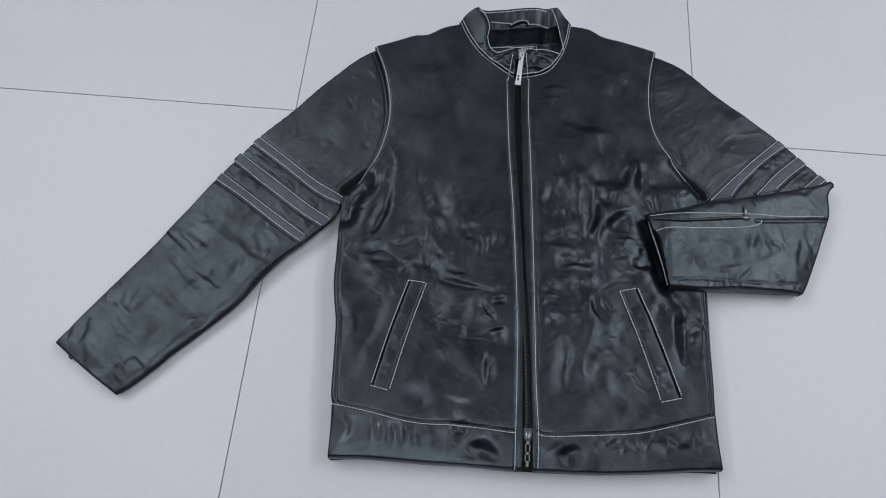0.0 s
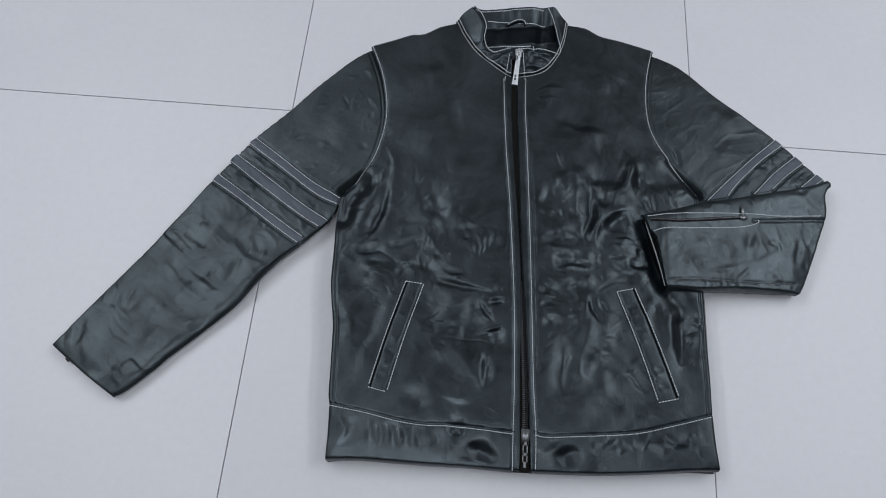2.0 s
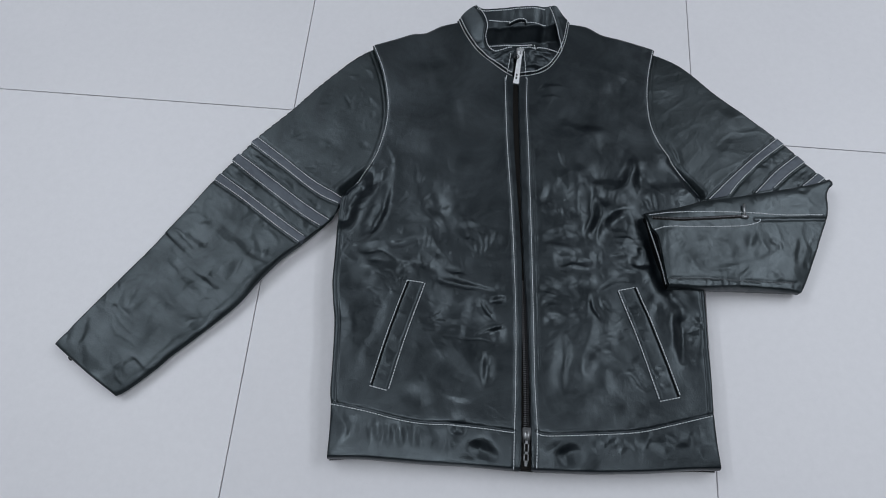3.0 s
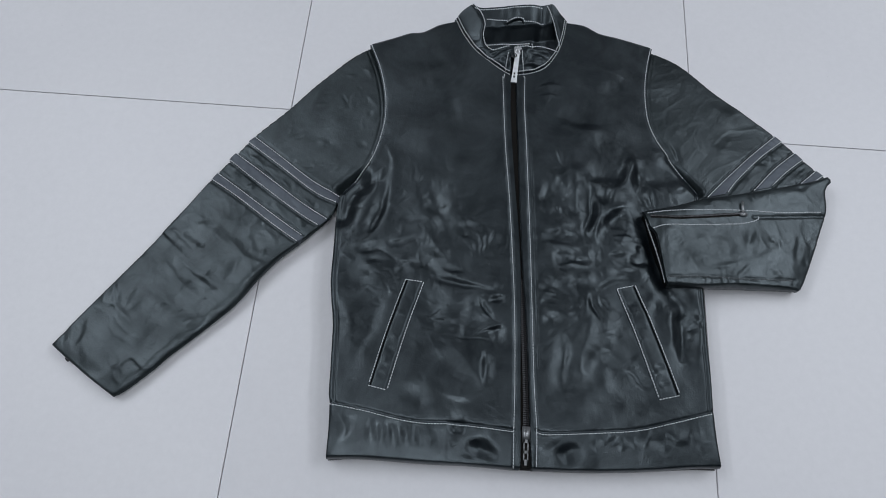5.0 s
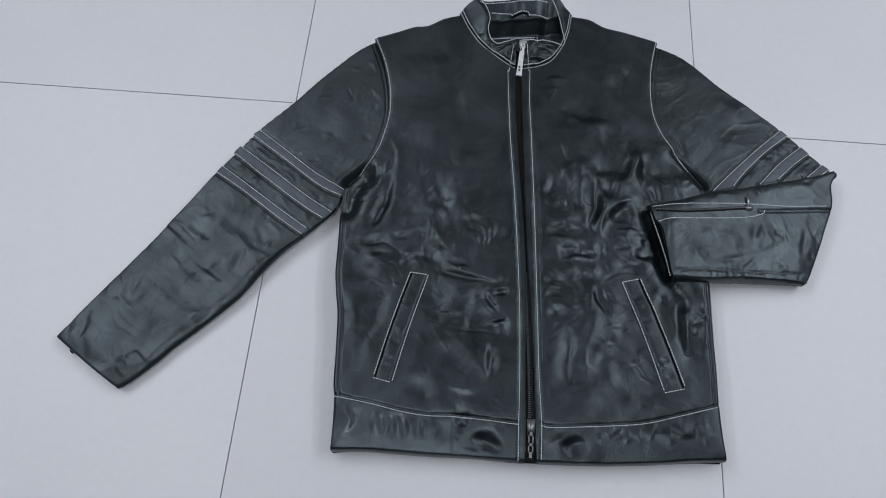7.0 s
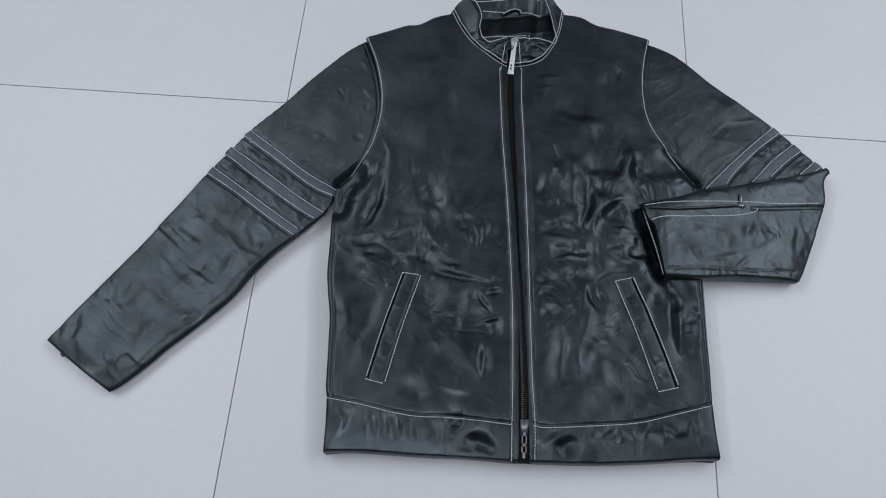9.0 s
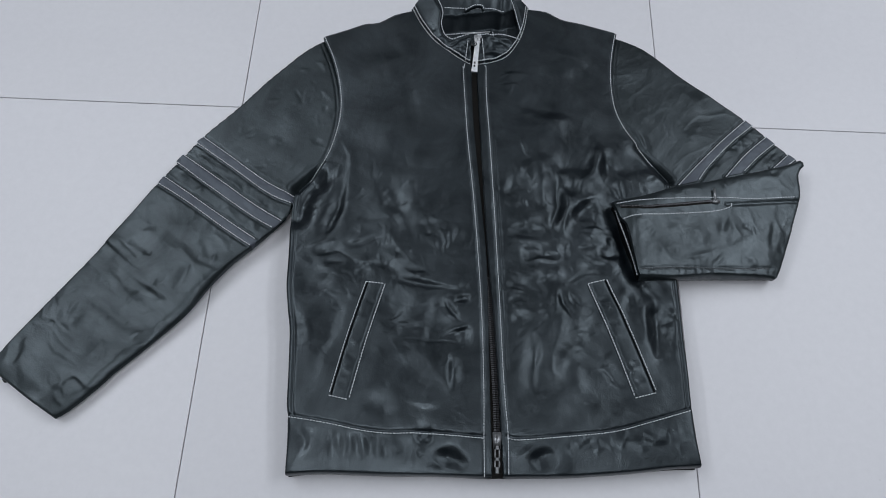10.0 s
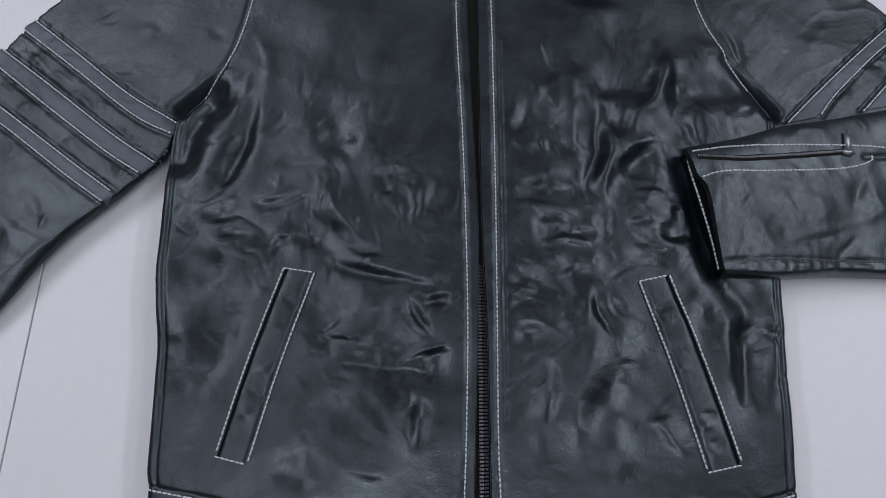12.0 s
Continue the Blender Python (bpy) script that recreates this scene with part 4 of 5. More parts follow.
def upper_z(p):
    d = near(p, coarse(top_r, 0.004))[0]
    z = 0.009 + 0.013 * bowl(d, 0.0045) + 0.005 * np.clip(d / 0.07, 0, 1)
    z += 0.3 * crumple(p, 1, -45, 2) + 0.7 * folded(p) + 0.6 * fine_folded(p) + groove(p, arm_r, 0.0016, 0.003) + groove(p, shifted(arm_r, 0.0055), 0.0012, 0.0012) + pit(p, pit_r, 0.010, 0.005)
    return np.clip(z + stripe_creases(p, STRIPES_RIGHT, -1), 0.004, 0.034)


FORE_SEAM = np.array([(0.6607, -0.1416), (0.7124, -0.1364), (0.7618, -0.1290)])


FORE_HEM = curve((0.5358, -0.2408), (0.5782, -0.2348), (0.6311, -0.2303), (0.7123, -0.2246))


def fore_z(p):
    dt = near(p, coarse(fore_top))[0]
    dl = near(p, coarse(fore_low))[0]
    de = near(p, coarse(fore_end))[0]
    lie = np.clip((p[:, 0] - 0.54) / 0.19, 0, 1)
    drop = np.clip((-0.08 - p[:, 1]) / 0.15, 0, 1)
    high = 0.047 - 0.012 * lie - 0.012 * lie * drop
    off = np.clip((p[:, 0] - 0.575) / 0.06, 0, 1)
    edge_t, edge_l = 0.040 - 0.010 * lie, 0.038 - 0.02 * off
    rise = (1 - off) * bowl(dl, 0.003) + off * (0.75 * bowl(dl, 0.003) + 0.25 * np.clip(dl / 0.06, 0, 1))
    z = np.minimum(edge_t + (high - edge_t) * bowl(dt, 0.02), edge_l + (high - edge_l) * rise)
    fold_end = 0.028 - 0.015 * drop
    z = np.minimum(z, fold_end + (high - fold_end) * (0.6 * bowl(de, 0.002) + 0.4 * np.clip(de / 0.03, 0, 1)))
    z += crumple(p, 0.4, 15, 1.5) * np.clip(np.minimum(dt, dl) / 0.01, 0, 1) + fore_folded(p) + 0.9 * fine_folded(p) * np.clip(np.minimum(dt, dl) / 0.008, 0, 1) + groove(p, FORE_SEAM, 0.0022, 0.0022) + groove(p, FORE_HEM, 0.0012, 0.002) + pucker(p, shifted(FORE_HEM, -0.005), 0.007, 0.0005, 0.003)
    return z


# ---------------------------------------------------------------- jacket
pit_l, pit_r = arm_l[int(len(arm_l) * 0.78):], arm_r[int(len(arm_r) * 0.75):]
stitch_zl = curve((0.3124, 0.0602), (0.3152, 0.0206), (0.3213, -0.0551), (0.3300, -0.1344), (0.3377, -0.2172), (0.3439, -0.3020), (0.3473, -0.3884), (0.3484, -0.4469), (0.3499, -0.4913))
stitch_zr = curve((0.3450, 0.0601), (0.3459, 0.0136), (0.3509, -0.0524), (0.3563, -0.1321), (0.3616, -0.2151), (0.3663, -0.3000), (0.3709, -0.3864), (0.3758, -0.4445), (0.3770, -0.4890))


def shifted(line, by):
    """The line moved sideways (+ is left of its run)."""
    w = np.gradient(line, axis=0)
    w /= np.linalg.norm(w, axis=1)[:, None] + 1e-9
    return line + by * np.stack([-w[:, 1], w[:, 0]], 1)


facing = shifted(stitch_zr, 0.0062)[60:-60]

JACKET = tagged(new("leather_jacket"), "black leather zip jacket with pale stitching laid on the tiles", "jacket")
JACKET.location = (0.36, -0.15, 0.0)


def ring(*lines):
    return np.vstack(lines)


back = sheet("back_panel", ring(side_l, band_l, hem_l + np.outer(0.003 - 0.0036 * np.exp(-(hem_l[:, 0] - 0.127) / 0.05), (0, 1)), hem_r + np.outer(0.001 - 0.0022 * np.exp((hem_r[:, 0] - 0.597) / 0.06), (0, 1)), band_r[::-1], side_r[::-1], arm_r[::-1], shoulder_r[::-1], neck_r[::-1][:8], neck_l[::-1][-8:], shoulder_l[::-1], arm_l),
             lambda p: 0.0035 + 0 * p[:, 0], LINING_AND_SHADE, JACKET, "black lining of the back", step=0.005, floor_z=0.0005)
front_l = sheet("front_panel", ring(seam_l[::-1], side_l[::-1], arm_l[::-1], shoulder_l, neck_l, zip_l), body_z, HIDE, JACKET, step=0.0012, down=0.018)
front_r = sheet("front_panel", ring(seam_r, side_r[::-1], arm_r[::-1], shoulder_r[::-1], neck_r[::-1], zip_r), body_z, HIDE, JACKET, step=0.0012, down=0.018)
hemband_l = sheet("hem_band", ring(seam_l, tail_l, hem_l[::-1], band_l[::-1]), body_z, HIDE, JACKET, step=0.0014, down=0.012)
hemband_r = sheet("hem_band", ring(seam_r, band_r, hem_r[::-1], tail_r[::-1]), body_z, HIDE, JACKET, step=0.0014, down=0.012)
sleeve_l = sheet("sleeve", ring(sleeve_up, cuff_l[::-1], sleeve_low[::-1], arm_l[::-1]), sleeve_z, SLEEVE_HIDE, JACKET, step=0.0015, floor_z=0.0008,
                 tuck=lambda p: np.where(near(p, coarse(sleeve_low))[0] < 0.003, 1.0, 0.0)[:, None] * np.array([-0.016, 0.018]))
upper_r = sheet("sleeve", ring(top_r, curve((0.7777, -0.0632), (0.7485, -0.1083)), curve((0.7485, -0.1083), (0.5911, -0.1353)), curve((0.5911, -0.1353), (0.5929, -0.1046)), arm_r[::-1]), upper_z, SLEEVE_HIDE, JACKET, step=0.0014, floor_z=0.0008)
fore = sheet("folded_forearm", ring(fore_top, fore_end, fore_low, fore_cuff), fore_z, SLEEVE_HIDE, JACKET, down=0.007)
cuff_in = sheet("cuff_lining", under_cuff, lambda p: 0.034 + 0 * p[:, 0], LINING_AND_SHADE, JACKET, floor_z=0.012)


def sew(parent, height, *points, **more):
    return stitches(curve(*points, step=0.002) if len(points) > 1 else points[0], height, parent, **more)


sew(front_l, body_z, shifted(arm_l[:int(len(arm_l) * 0.93)], 0.0022))
sew(front_r, body_z, shifted(arm_r[:int(len(arm_r) * 0.9)], -0.0022))
sew(front_l, body_z, shifted(shoulder_l, -0.004)[4:-8], thread=DARK_THREAD)
sew(front_r, body_z, shifted(shoulder_r, -0.004)[8:-4], thread=DARK_THREAD)
sew(front_l, body_z, stitch_zl)
sew(front_r, body_z, stitch_zr)
sew(hemband_l, body_z, shifted(seam_l, -0.001))
sew(hemband_r, body_z, shifted(seam_r, -0.001))

# stripes round both sleeves
for a, b in STRIPES_LEFT:
    strip("stripe", a, b, sleeve_z, STRIPE, sleeve_l, label="slate grey leather stripe")
    for line, by in ((a, -0.0012), (b, 0.0012)):
        sew(sleeve_l, lambda p: sleeve_z(p) + 0.0012, shifted(line, by))
for a, b in STRIPES_RIGHT:
    strip("stripe", b, a, upper_z, STRIPE, upper_r, label="slate grey leather stripe")
    for line, by in ((a, 0.0012), (b, -0.0012)):
        sew(upper_r, lambda p: upper_z(p) + 0.0012, shifted(line, by))


WELT_FOLDS = []


def welt_crease(width, lift, *points):
    WELT_FOLDS.append((width * 0.001, lift * 0.001, curve(*points, step=0.004)))


welt_crease(2.5, -0.9, (0.481, -0.282), (0.492, -0.278), (0.504, -0.279))
welt_crease(2.5, 0.8, (0.486, -0.291), (0.497, -0.289), (0.506, -0.289))
welt_crease(2.5, -0.7, (0.492, -0.312), (0.503, -0.309), (0.512, -0.310))
welt_crease(2.2, 0.7, (0.498, -0.327), (0.509, -0.323), (0.516, -0.323))
welt_crease(2.5, -1.0, (0.517, -0.357), (0.526, -0.355), (0.536, -0.356))
welt_crease(2.5, 0.9, (0.515, -0.369), (0.522, -0.365), (0.530, -0.365))
welt_crease(2.5, -0.9, (0.522, -0.379), (0.530, -0.375), (0.539, -0.375))
welt_crease(2.5, 0.7, (0.524, -0.384), (0.532, -0.381))
welt_crease(2.5, 0.9, (0.188, -0.312), (0.197, -0.313), (0.209, -0.315))
welt_crease(3, 0.9, (0.189, -0.342), (0.196, -0.345), (0.203, -0.350))
welt_crease(3, -0.8, (0.182, -0.359), (0.191, -0.360), (0.203, -0.363))
welt_crease(3.5, 0.9, (0.180, -0.371), (0.186, -0.376), (0.190, -0.383))
welt_crease(3, -0.7, (0.177, -0.388), (0.183, -0.392), (0.191, -0.393))
welt_crease(2.5, -0.7, (0.203, -0.287), (0.210, -0.293), (0.217, -0.297))
welt_folded = Relief(WELT_FOLDS, 0.14, -0.43, 0.58, -0.23)


# pockets: a welt with stitched border and, along one side, a black strip as the slit's shade
def pocket(tl, tr, br, bl, slit_left):
    tl, tr, br, bl = (np.array(c) for c in (tl, tr, br, bl))
    bow = 0.0015 * (1 if slit_left else -1)
    mid_l, mid_r = (tl + bl) / 2 + (-bow, 0), (tr + br) / 2 + (-bow, 0)
    left, right = curve(tl, mid_l, bl), curve(tr, mid_r, br)
    high = lambda p: body_z(p) + 0.0012
    lid = strip("pocket_welt", left, right, lambda p: body_z(p) + welt_folded(p), HIDE, front_l if slit_left else front_r, lift=0.0014, label="stitched welt pocket")
    edge = left if slit_left else right
    s1 = 0.0028 if slit_left else -0.0028
    strip("slit_shade", shifted(edge, s1 * 0.45), shifted(edge, s1 * 1.15), high, LINING_AND_SHADE, lid, lift=0.0006, cols=4, label="black strip as the shade of the pocket opening", down=0.001)
    for line in (curve(tl, tr), curve(bl, br), left, right):
        sew(lid, lambda p: body_z(p) + 0.0014, line)
    return lid


pocket((0.2003, -0.2664), (0.2242, -0.2682), (0.1918, -0.4110), (0.1684, -0.4068), True)
pocket((0.4750, -0.2579), (0.4985, -0.2511), (0.5491, -0.3894), (0.5236, -0.3964), False)

# main zip
ZIP = put("zip", *[[], []], TAPE, JACKET, "metal front zip")
strip("zip_tape", shifted(zip_l, -0.004), shifted(zip_r, 0.004), lambda p: body_z(p) - 0.006, TAPE, ZIP, lift=0.0, label="black zip tape")
strip("zip_tape", shifted(tail_l, -0.003), shifted(tail_r, 0.003), lambda p: body_z(p) - 0.004, TAPE, ZIP, lift=0.0, label="black zip tape")
for edge, by in ((zip_l, -0.0012), (zip_r, 0.0012), (tail_l, -0.0012), (tail_r, 0.0012)):
    strip("piping", edge, shifted(edge, -by), lambda p: body_z(p) - 0.0022, HIDE, ZIP, lift=0.0008, cols=5, label="folded leather edge")


def teeth(line, height, parent, pitch=0.0026, width=0.0031, material=GUNMETAL):
    s = np.r_[0, np.cumsum(np.linalg.norm(np.diff(line, axis=0), axis=1))]
    bm = bmesh.new()
    for k in range(int(s[-1] / pitch)):
        x, y = np.interp(k * pitch, s, line[:, 0]), np.interp(k * pitch, s, line[:, 1])
        x1, y1 = np.interp(k * pitch + 0.001, s, line[:, 0]), np.interp(k * pitch + 0.001, s, line[:, 1])
        z = float(height(np.array([[x, y]]))[0])
        m = Matrix.Translation((x, y, z)) @ Matrix.Rotation(math.atan2(y1 - y, x1 - x), 4, "Z") @ Matrix.Diagonal((pitch * 0.55, width, 0.0022, 1))
        bmesh.ops.create_cube(bm, size=1.0, matrix=m)
    return tagged(part("zip_teeth", bm, material, parent, "dark metal zip teeth", smooth=False), kind="stuff")


closed = curve((0.3511, -0.2537), (0.3566, -0.3291), (0.3610, -0.4001), (0.3630, -0.4440))
teeth(shifted(closed, -0.0016), lambda p: body_z(p) - 0.0035, ZIP)
# This row's darker metal gives the shade on the gap's right side.
teeth(shifted(closed, 0.0021), lambda p: body_z(p) - 0.0045, ZIP, material=BLACK_METAL_AND_SHADE)


def slider(at, angle, parent, size=1.0, slot=1.0, metal=STEEL, wide=1.0):
    """A metal slider: waisted body, bridge, and a flat pull with a slot or a small eye."""
    m = Matrix.Translation(at) @ Matrix.Rotation(radians(angle), 4, "Z") @ Matrix.Diagonal((size, size, size, 1))
    bm = box(-0.0046, -0.0055, -0.0012, 0.0046, 0.0055, 0.0022)
    for v in bm.verts:
        if v.co.y < 0:
            v.co.x *= 0.72
    bmesh.ops.bevel(bm, geom=list(bm.edges), offset=0.0009, segments=2, affect="EDGES")
    bm.transform(m)
    body = part("slider", bm, metal, parent, "silver metal slider")
    bm = box(-0.0014, -0.004, 0.0022, 0.0014, 0.004, 0.0042, 0.0008)
    bm.transform(m)
    part("bridge", bm, metal, body)
    bm = bmesh.new()
    outer = [(-0.0024, -0.001), (0.0024, -0.001), (0.0029, -0.036), (0.0034, -0.046), (-0.0034, -0.046), (-0.0029, -0.036)]
    inner = [(-0.0012, -0.0035), (0.0012, -0.0035), (0.0013, -0.0045 - 0.016 * slot), (0.0013, -0.0055 - 0.022 * slot), (-0.0013, -0.0055 - 0.022 * slot), (-0.0013, -0.0045 - 0.016 * slot)]
    rows = [[bm.verts.new((x, y, z)) for x, y in loop] for loop, z in ((outer, 0.0026), (inner, 0.0026), (outer, 0.0042), (inner, 0.0042))]
    for i in range(6):
        j = (i + 1) % 6
        for a, b in ((0, 1), (2, 3), (0, 2), (1, 3)):
            bm.faces.new((rows[a][i], rows[a][j], rows[b][j], rows[b][i]))
    bmesh.ops.recalc_face_normals(bm, faces=list(bm.faces))
    for v in bm.verts:
        v.co.x *= wide
    bm.transform(m)
    part("pull", bm, metal, body, "slotted silver metal pull", smooth=False)
    return body


def bottom_slider(x, y, z, parent):
    """The lower slider: a forked body over the retainer box, with a long pull that has two windows."""
    bm = box(x - 0.0052, y - 0.0095, z - 0.001, x + 0.0052, y + 0.0095, z + 0.0022)
    for v in bm.verts:
        if v.co.y < y:
            v.co.x = x + (v.co.x - x) * 0.78
    bmesh.ops.bevel(bm, geom=list(bm.edges), offset=0.0008, segments=2, affect="EDGES")
    body = part("slider", bm, WORN, parent, "silver metal slider")
    part("bridge", box(x - 0.0013, y - 0.007, z + 0.0022, x + 0.0013, y + 0.006, z + 0.0044, 0.0007), WORN, body)
    bm = bmesh.new()
    top, low, half = y - 0.006, y - 0.0355, 0.0031
    bars = [(x - half, low, x - half + 0.0014, top), (x + half - 0.0014, low, x + half, top)]
    bars += [(x - half, yy, x + half, yy + hh) for yy, hh in ((low, 0.0065), (low + 0.0135, 0.0032), (top - 0.004, 0.004))]
    for x0, y0, x1, y1 in bars:
        m = Matrix.Translation(((x0 + x1) / 2, (y0 + y1) / 2, z + 0.0036)) @ Matrix.Diagonal((x1 - x0, y1 - y0, 0.0013, 1))
        bmesh.ops.create_cube(bm, size=1.0, matrix=m)
    part("pull", bm, PEWTER, body, "grey metal pull with two windows", smooth=False)


bottom_slider(0.3632, -0.4500, float(body_z(np.array([[0.3632, -0.45]]))[0]) - 0.001, ZIP)


# ---------------------------------------------------------------- collar
col_l_in = curve((0.2601, 0.1772), (0.2724, 0.1609), (0.2788, 0.1417), (0.2776, 0.1220), (0.2873, 0.1020), (0.3059, 0.0995), (0.3226, 0.1031))
col_l_out = curve((0.2346, 0.1570), (0.2457, 0.1686), (0.2601, 0.1772))
col_r_in = curve((0.3302, 0.1017), (0.3620, 0.1056), (0.3963, 0.1118), (0.3913, 0.1370), (0.3837, 0.1634), (0.3746, 0.1854))
col_r_out = curve((0.3746, 0.1854), (0.3838, 0.1855), (0.3953, 0.1745), (0.4064, 0.1682))


COLLAR_FOLDS = []


def collar_crease(width, lift, *points):
    COLLAR_FOLDS.append((width * 0.001, lift * 0.001, curve(*points, step=0.004)))


collar_crease(4, 10.7, (0.2978, 0.0750), (0.3057, 0.0845), (0.3109, 0.0918))
collar_crease(4, 10.7, (0.2888, 0.0864), (0.3011, 0.0923), (0.3119, 0.1002))
collar_crease(4, -10.7, (0.2857, 0.0909), (0.2994, 0.0963), (0.3117, 0.1029))
collar_crease(4, -10.7, (0.2933, 0.0800), (0.3041, 0.0885), (0.3115, 0.0960))
collar_crease(4, 9.72, (0.3023, 0.0696), (0.3074, 0.0769), (0.3122, 0.0824))
collar_crease(3, 9.72, (0.3402, 0.0934), (0.3419, 0.0851), (0.3426, 0.0733))
collar_crease(3, -11.7, (0.3366, 0.1000), (0.3377, 0.0847), (0.3385, 0.0661))
collar_crease(3, 9.72, (0.3176, 0.0966), (0.3172, 0.0828), (0.3163, 0.0658))
collar_crease(3, -9.72, (0.3208, 0.1003), (0.3211, 0.0832), (0.3213, 0.0663))
collar_crease(3, 10.3, (0.3432, 0.1013), (0.3622, 0.1040), (0.3880, 0.1009))
collar_crease(3, -10.8, (0.3434, 0.0979), (0.3623, 0.0992), (0.3862, 0.0966))
collar_crease(3, 10.3, (0.3435, 0.0934), (0.3625, 0.0924), (0.3821, 0.0914))
collar_crease(3, -10.8, (0.3443, 0.0887), (0.3599, 0.0867), (0.3783, 0.0866))
collar_crease(3, 9.18, (0.3456, 0.0833), (0.3601, 0.0813), (0.3729, 0.0824))
collar_crease(3, -8.1, (0.3469, 0.0780), (0.3575, 0.0770), (0.3685, 0.0786))
collar_folded = Relief(COLLAR_FOLDS, 0.2, 0.0, 0.46, 0.24, 0.001, gain=0.14)


def collar_z(p):
    d = np.minimum(near(p, coarse(neck_l, 0.004))[0], near(p, coarse(neck_r, 0.004))[0])
    e = np.minimum(near(p, coarse(col_l_in, 0.004))[0], near(p, coarse(col_r_in, 0.004))[0])
    z = 0.034 + 0.016 * np.clip(d / 0.03, 0, 1) ** 0.7 - 0.003 * (1 - bowl(e, 0.004))
    front = np.clip((0.135 - p[:, 1]) / 0.03, 0.1, 1) * np.clip(d / 0.006, 0.2, 1)
    z = z + front * (0.0016 * lattice(p * (1, 1.6), 0.017, 9) - 0.0022 * np.abs(lattice(turn(p, 20) * (0.6, 1.6), 0.011, 12)) + 0.0009 * lattice(turn(p, -30) * (0.6, 1.5), 0.006, 19)) + collar_folded(p) * np.clip(d / 0.009, 0, 1) * np.clip(e / 0.004, 0.2, 1)
    return z + groove(p, neck_l, 0.003, 0.003) + groove(p, neck_r, 0.003, 0.003)


collar_l = sheet("collar", ring(neck_l, curve((0.3240, 0.0623), (0.3217, 0.1030)), col_l_in[::-1], col_l_out[::-1]), collar_z, HIDE, JACKET, step=0.0015, down=0.016)
collar_r = sheet("collar", ring(neck_r, col_r_out[::-1], col_r_in[::-1], curve((0.3302, 0.1017), (0.3323, 0.0630))), collar_z, HIDE, JACKET, step=0.0015, down=0.016)
back_top = curve((0.2601, 0.1808), (0.2752, 0.1745), (0.3208, 0.1819), (0.3595, 0.1888), (0.3751, 0.1902))


def nape_z(p):
    d = near(p, coarse(back_top, 0.004))[0]
    z = 0.048 - 0.012 * np.clip(d / 0.03, 0, 1) + groove(p, np.array([(0.3684, 0.1850), (0.3666, 0.1543), (0.3655, 0.1219)]), 0.005, 0.008)
    z -= 0.018 * np.clip((d - 0.03) / 0.016, 0, 1) + 0.002 * np.clip((d - 0.029) / 0.002, 0, 1)
    return z - 0.002 * (1 - bowl(d, 0.003)) + 0.0012 * lattice(p, 0.03, 21) + 0.0014 * lattice(p * (1, 0.5), 0.012, 22)


collar_back = sheet("collar_back", ring(back_top, curve((0.3751, 0.1902), (0.4006, 0.1230)), curve((0.4006, 0.1230), (0.2787, 0.1067)), curve((0.2787, 0.1067), (0.2601, 0.1808))), nape_z, HIDE, JACKET, step=0.0015, down=0.02)
sew(collar_back, nape_z, shifted(back_top, -0.004)[3:-3])
sew(collar_back, nape_z, (0.2825, 0.1568), (0.3276, 0.1598), (0.3727, 0.1628))
sew(collar_l, collar_z, shifted(col_l_in, 0.002))
sew(collar_r, collar_z, shifted(col_r_in, 0.002))
for by in (0.0015, 0.0045):
    sew(collar_l, collar_z, shifted(neck_l, by))
    sew(collar_r, collar_z, shifted(neck_r, by))
patch = strip("label_patch", curve((0.2858, 0.1292), (0.3552, 0.1377)), curve((0.2874, 0.1165), (0.3573, 0.1250)), lambda p: nape_z(p), HIDE, collar_back, label="stitched black label patch")
for line in (curve((0.2859, 0.1282), (0.3552, 0.1366)), curve((0.3552, 0.1366), (0.3573, 0.1250))):
    sew(collar_back, lambda p: nape_z(p) + 0.001, line)
for a, b, c, side in ((collar_l, (0.3135, 0.0508), (0.3184, 0.0980), 1), (collar_r, (0.3442, 0.0536), (0.3376, 0.0998), -1)):
    sew(a, collar_z, b, ((b[0] + c[0]) / 2, (b[1] + c[1]) / 2), c)
top_slider = slider((0.3316, 0.0966, 0.0475), -4, ZIP, 1.28, 0.05, wide=1.0)
bm = bmesh.new()
bmesh.ops.create_circle(bm, segments=20, radius=0.0042, matrix=Matrix.Translation((0.3262, 0.0835, 0.0545)))
ring_out = list(bm.edges)
wire = bmesh.ops.extrude_edge_only(bm, edges=ring_out)
for v in [g for g in wire["geom"] if isinstance(g, bmesh.types.BMVert)]:
    v.co.x, v.co.y, v.co.z = 0.3262 + (v.co.x - 0.3262) * 0.68, 0.0835 + (v.co.y - 0.0835) * 0.68, v.co.z + 0.0006
part("ring", bm, BLACK_METAL_AND_SHADE, top_slider, "small dark metal ring")
# Raised black blocks give the shade of two slots in the pull.
for hole in (0.0, 0.0055):
    bm = box(-0.0011, 0.0, 0.0, 0.0011, 0.0032, 0.0004)
    bm.transform(Matrix.Translation((0.3275 + hole * 0.07, 0.0455 + hole, 0.0531)))
    part("slot", bm, BLACK_METAL_AND_SHADE, top_slider, "black block as the shade of a slot in the pull", smooth=False)
bm = box(-0.018, -0.0011, 0, 0.018, 0.0011, 0.001, 0.0004)
for v in bm.verts:
    v.co.y *= 0.45 if abs(v.co.x) > 0.015 else 1.0
bm.transform(Matrix.Translation((0.331, 0.106, 0.0508)) @ Matrix.Rotation(radians(7), 4, "Z"))
part("zip_top", bm, STEEL, top_slider, "thin silver bar over the zip end")

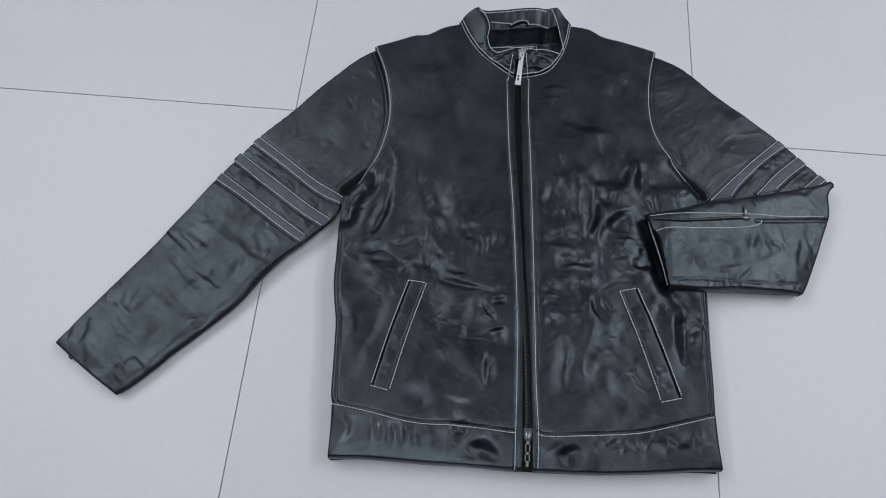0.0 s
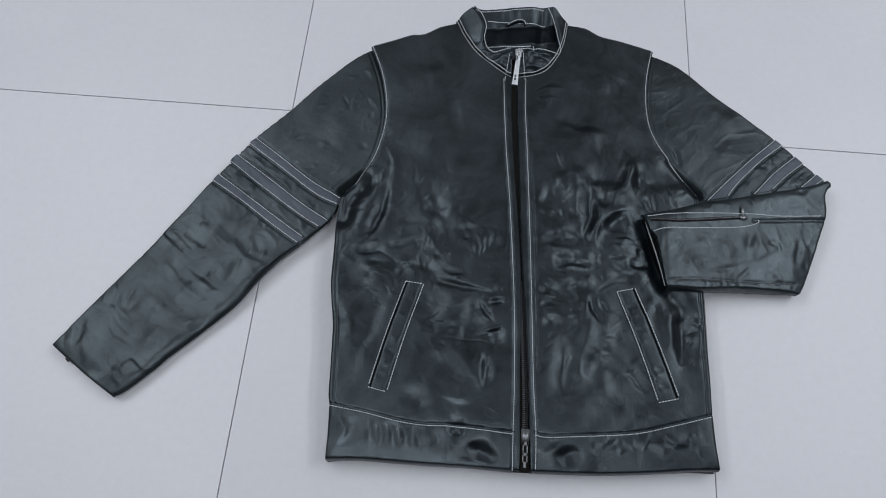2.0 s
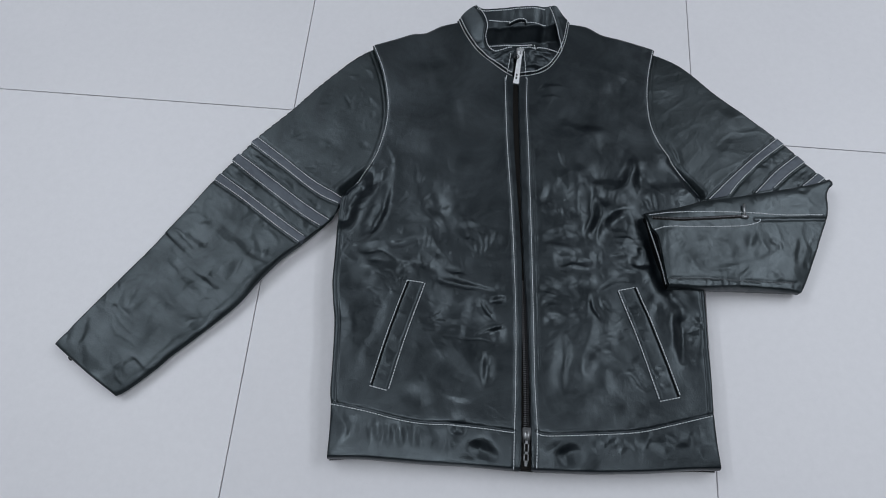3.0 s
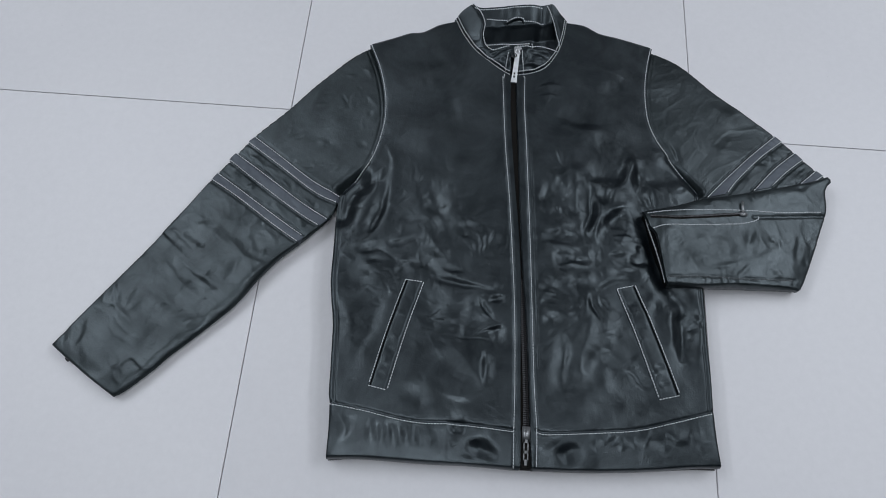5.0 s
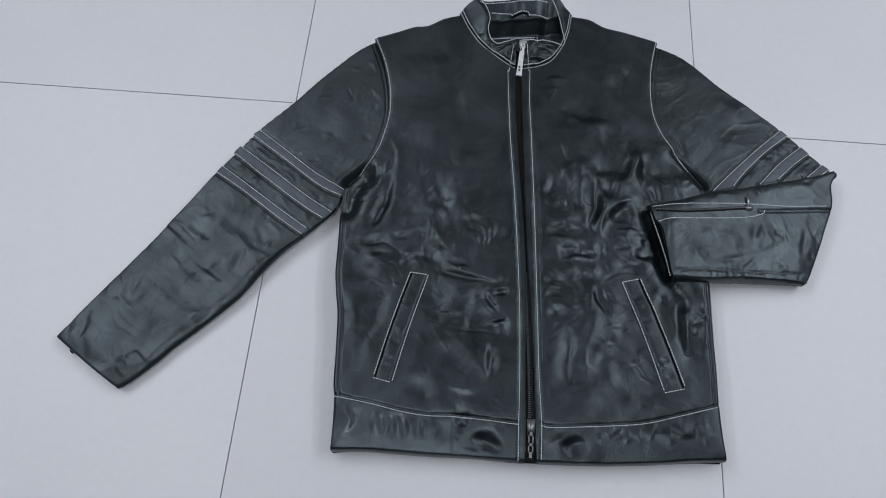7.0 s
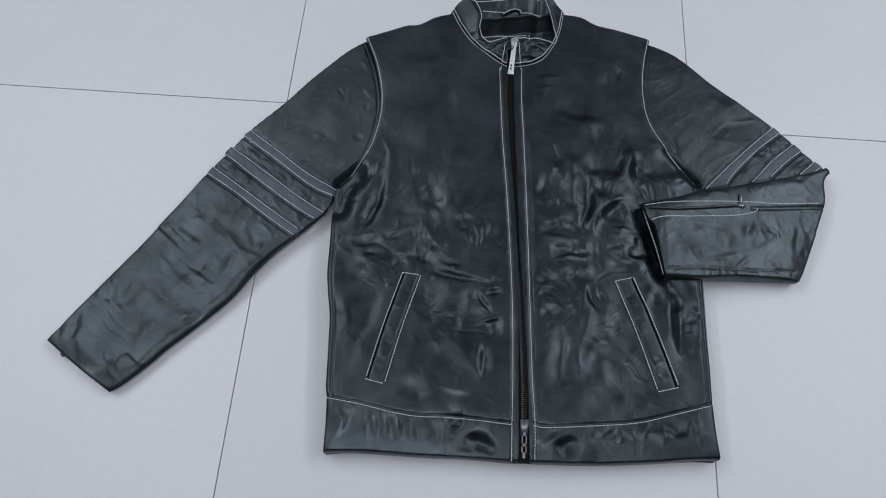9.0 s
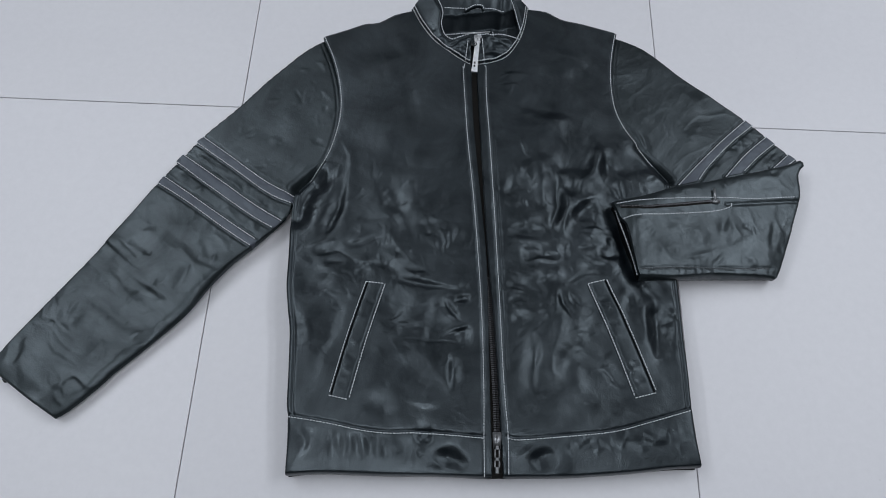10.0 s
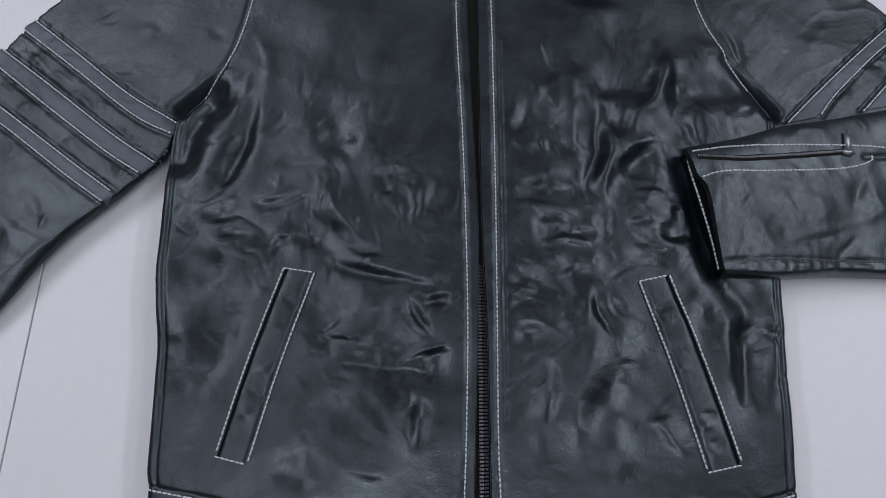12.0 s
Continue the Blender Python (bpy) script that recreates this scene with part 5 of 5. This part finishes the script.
# hanging loop
loop_line = curve((0.3131, 0.1531), (0.3199, 0.1577), (0.3296, 0.1616), (0.3379, 0.1615), (0.3408, 0.1556))
loop = strip("hanging_loop", shifted(loop_line, -0.0022), shifted(loop_line, 0.0022), lambda p: nape_z(p) + 0.004, HIDE, collar_back, lift=0.001, label="leather hanging loop")
sew(loop, lambda p: nape_z(p) + 0.005, loop_line)

# ---------------------------------------------------------------- forearm zip and stitching
fz = lambda p: fore_z(p) + 0.0004
cuff_zip = curve((0.5183, -0.1562), (0.5507, -0.1551), (0.5961, -0.1478), (0.6460, -0.1387))
strip("zip_tape", shifted(cuff_zip, -0.003), shifted(cuff_zip, 0.0026), fz, TAPE, fore, lift=0.0002, label="black cuff zip tape", cols=6, down=0.0005)
teeth(cuff_zip, lambda p: fore_z(p) + 0.0008, fore, 0.0018, 0.0019, GUNMETAL)
sew(fore, fz, (0.5139, -0.1516), (0.5515, -0.1445), (0.5971, -0.1388), (0.6502, -0.1333), (0.7045, -0.1304), (0.7599, -0.1233))
sew(fore, fz, (0.5204, -0.1739), (0.5390, -0.1677), (0.5877, -0.1618), (0.6405, -0.1538), (0.6657, -0.1445), (0.6665, -0.1360))
sew(fore, fz, FORE_HEM, thread=DARK_THREAD)
sew(cuff_in, lambda p: 0.0345 + 0 * p[:, 0], (0.5138, -0.1478), (0.5164, -0.1627), (0.5252, -0.1933), (0.5324, -0.2217), (0.5373, -0.2464))
cx, cy = 0.6454, -0.1400
bm = box(-0.005, -0.0026, 0, 0.005, 0.0026, 0.0034, 0.0009)
bm.transform(Matrix.Translation((cx, cy, float(fore_z(np.array([[cx, cy]]))[0]))))
cuff_slider = part("slider", bm, WORN, fore, "worn silver cuff slider")
bm = box(-0.0015, 0.0, 0.0034, 0.0015, 0.018, 0.0046, 0.0005)
bm.transform(Matrix.Translation((cx - 0.001, cy, float(fore_z(np.array([[cx, cy]]))[0]))))
part("pull", bm, WORN, cuff_slider, "small silver pull")

# end of the other cuff's zip, just showing past the edge
tx, ty = -0.2228, -0.3987
bm = box(-0.0032, -0.0022, 0.001, 0.0032, 0.0022, 0.0055, 0.0008)
bm.transform(Matrix.Translation((tx, ty, 0.002)) @ Matrix.Rotation(radians(-42), 4, "Z"))
part("zip_end", bm, GUNMETAL, sleeve_l, "dark metal zip end")

# ---------------------------------------------------------------- floor tiles, one by one
def tiles():
    bm = box(0.0006, 0.0006, -0.009, 0.5994, 0.5994, 0.0)
    top = [e for e in bm.edges if all(v.co.z > -0.001 for v in e.verts)]
    bmesh.ops.bevel(bm, geom=top, offset=0.0004, segments=1, affect="EDGES")
    me = bpy.data.meshes.new("tile")
    bm.to_mesh(me)
    bm.free()
    me.materials.append(TILE)
    for i in range(-4, 5):
        for j in range(-5, 5):
            ob = new("tile", me)
            ob.location = (i * 0.6, j * 0.6, 0)
            ob.parent = FLOOR


tiles()
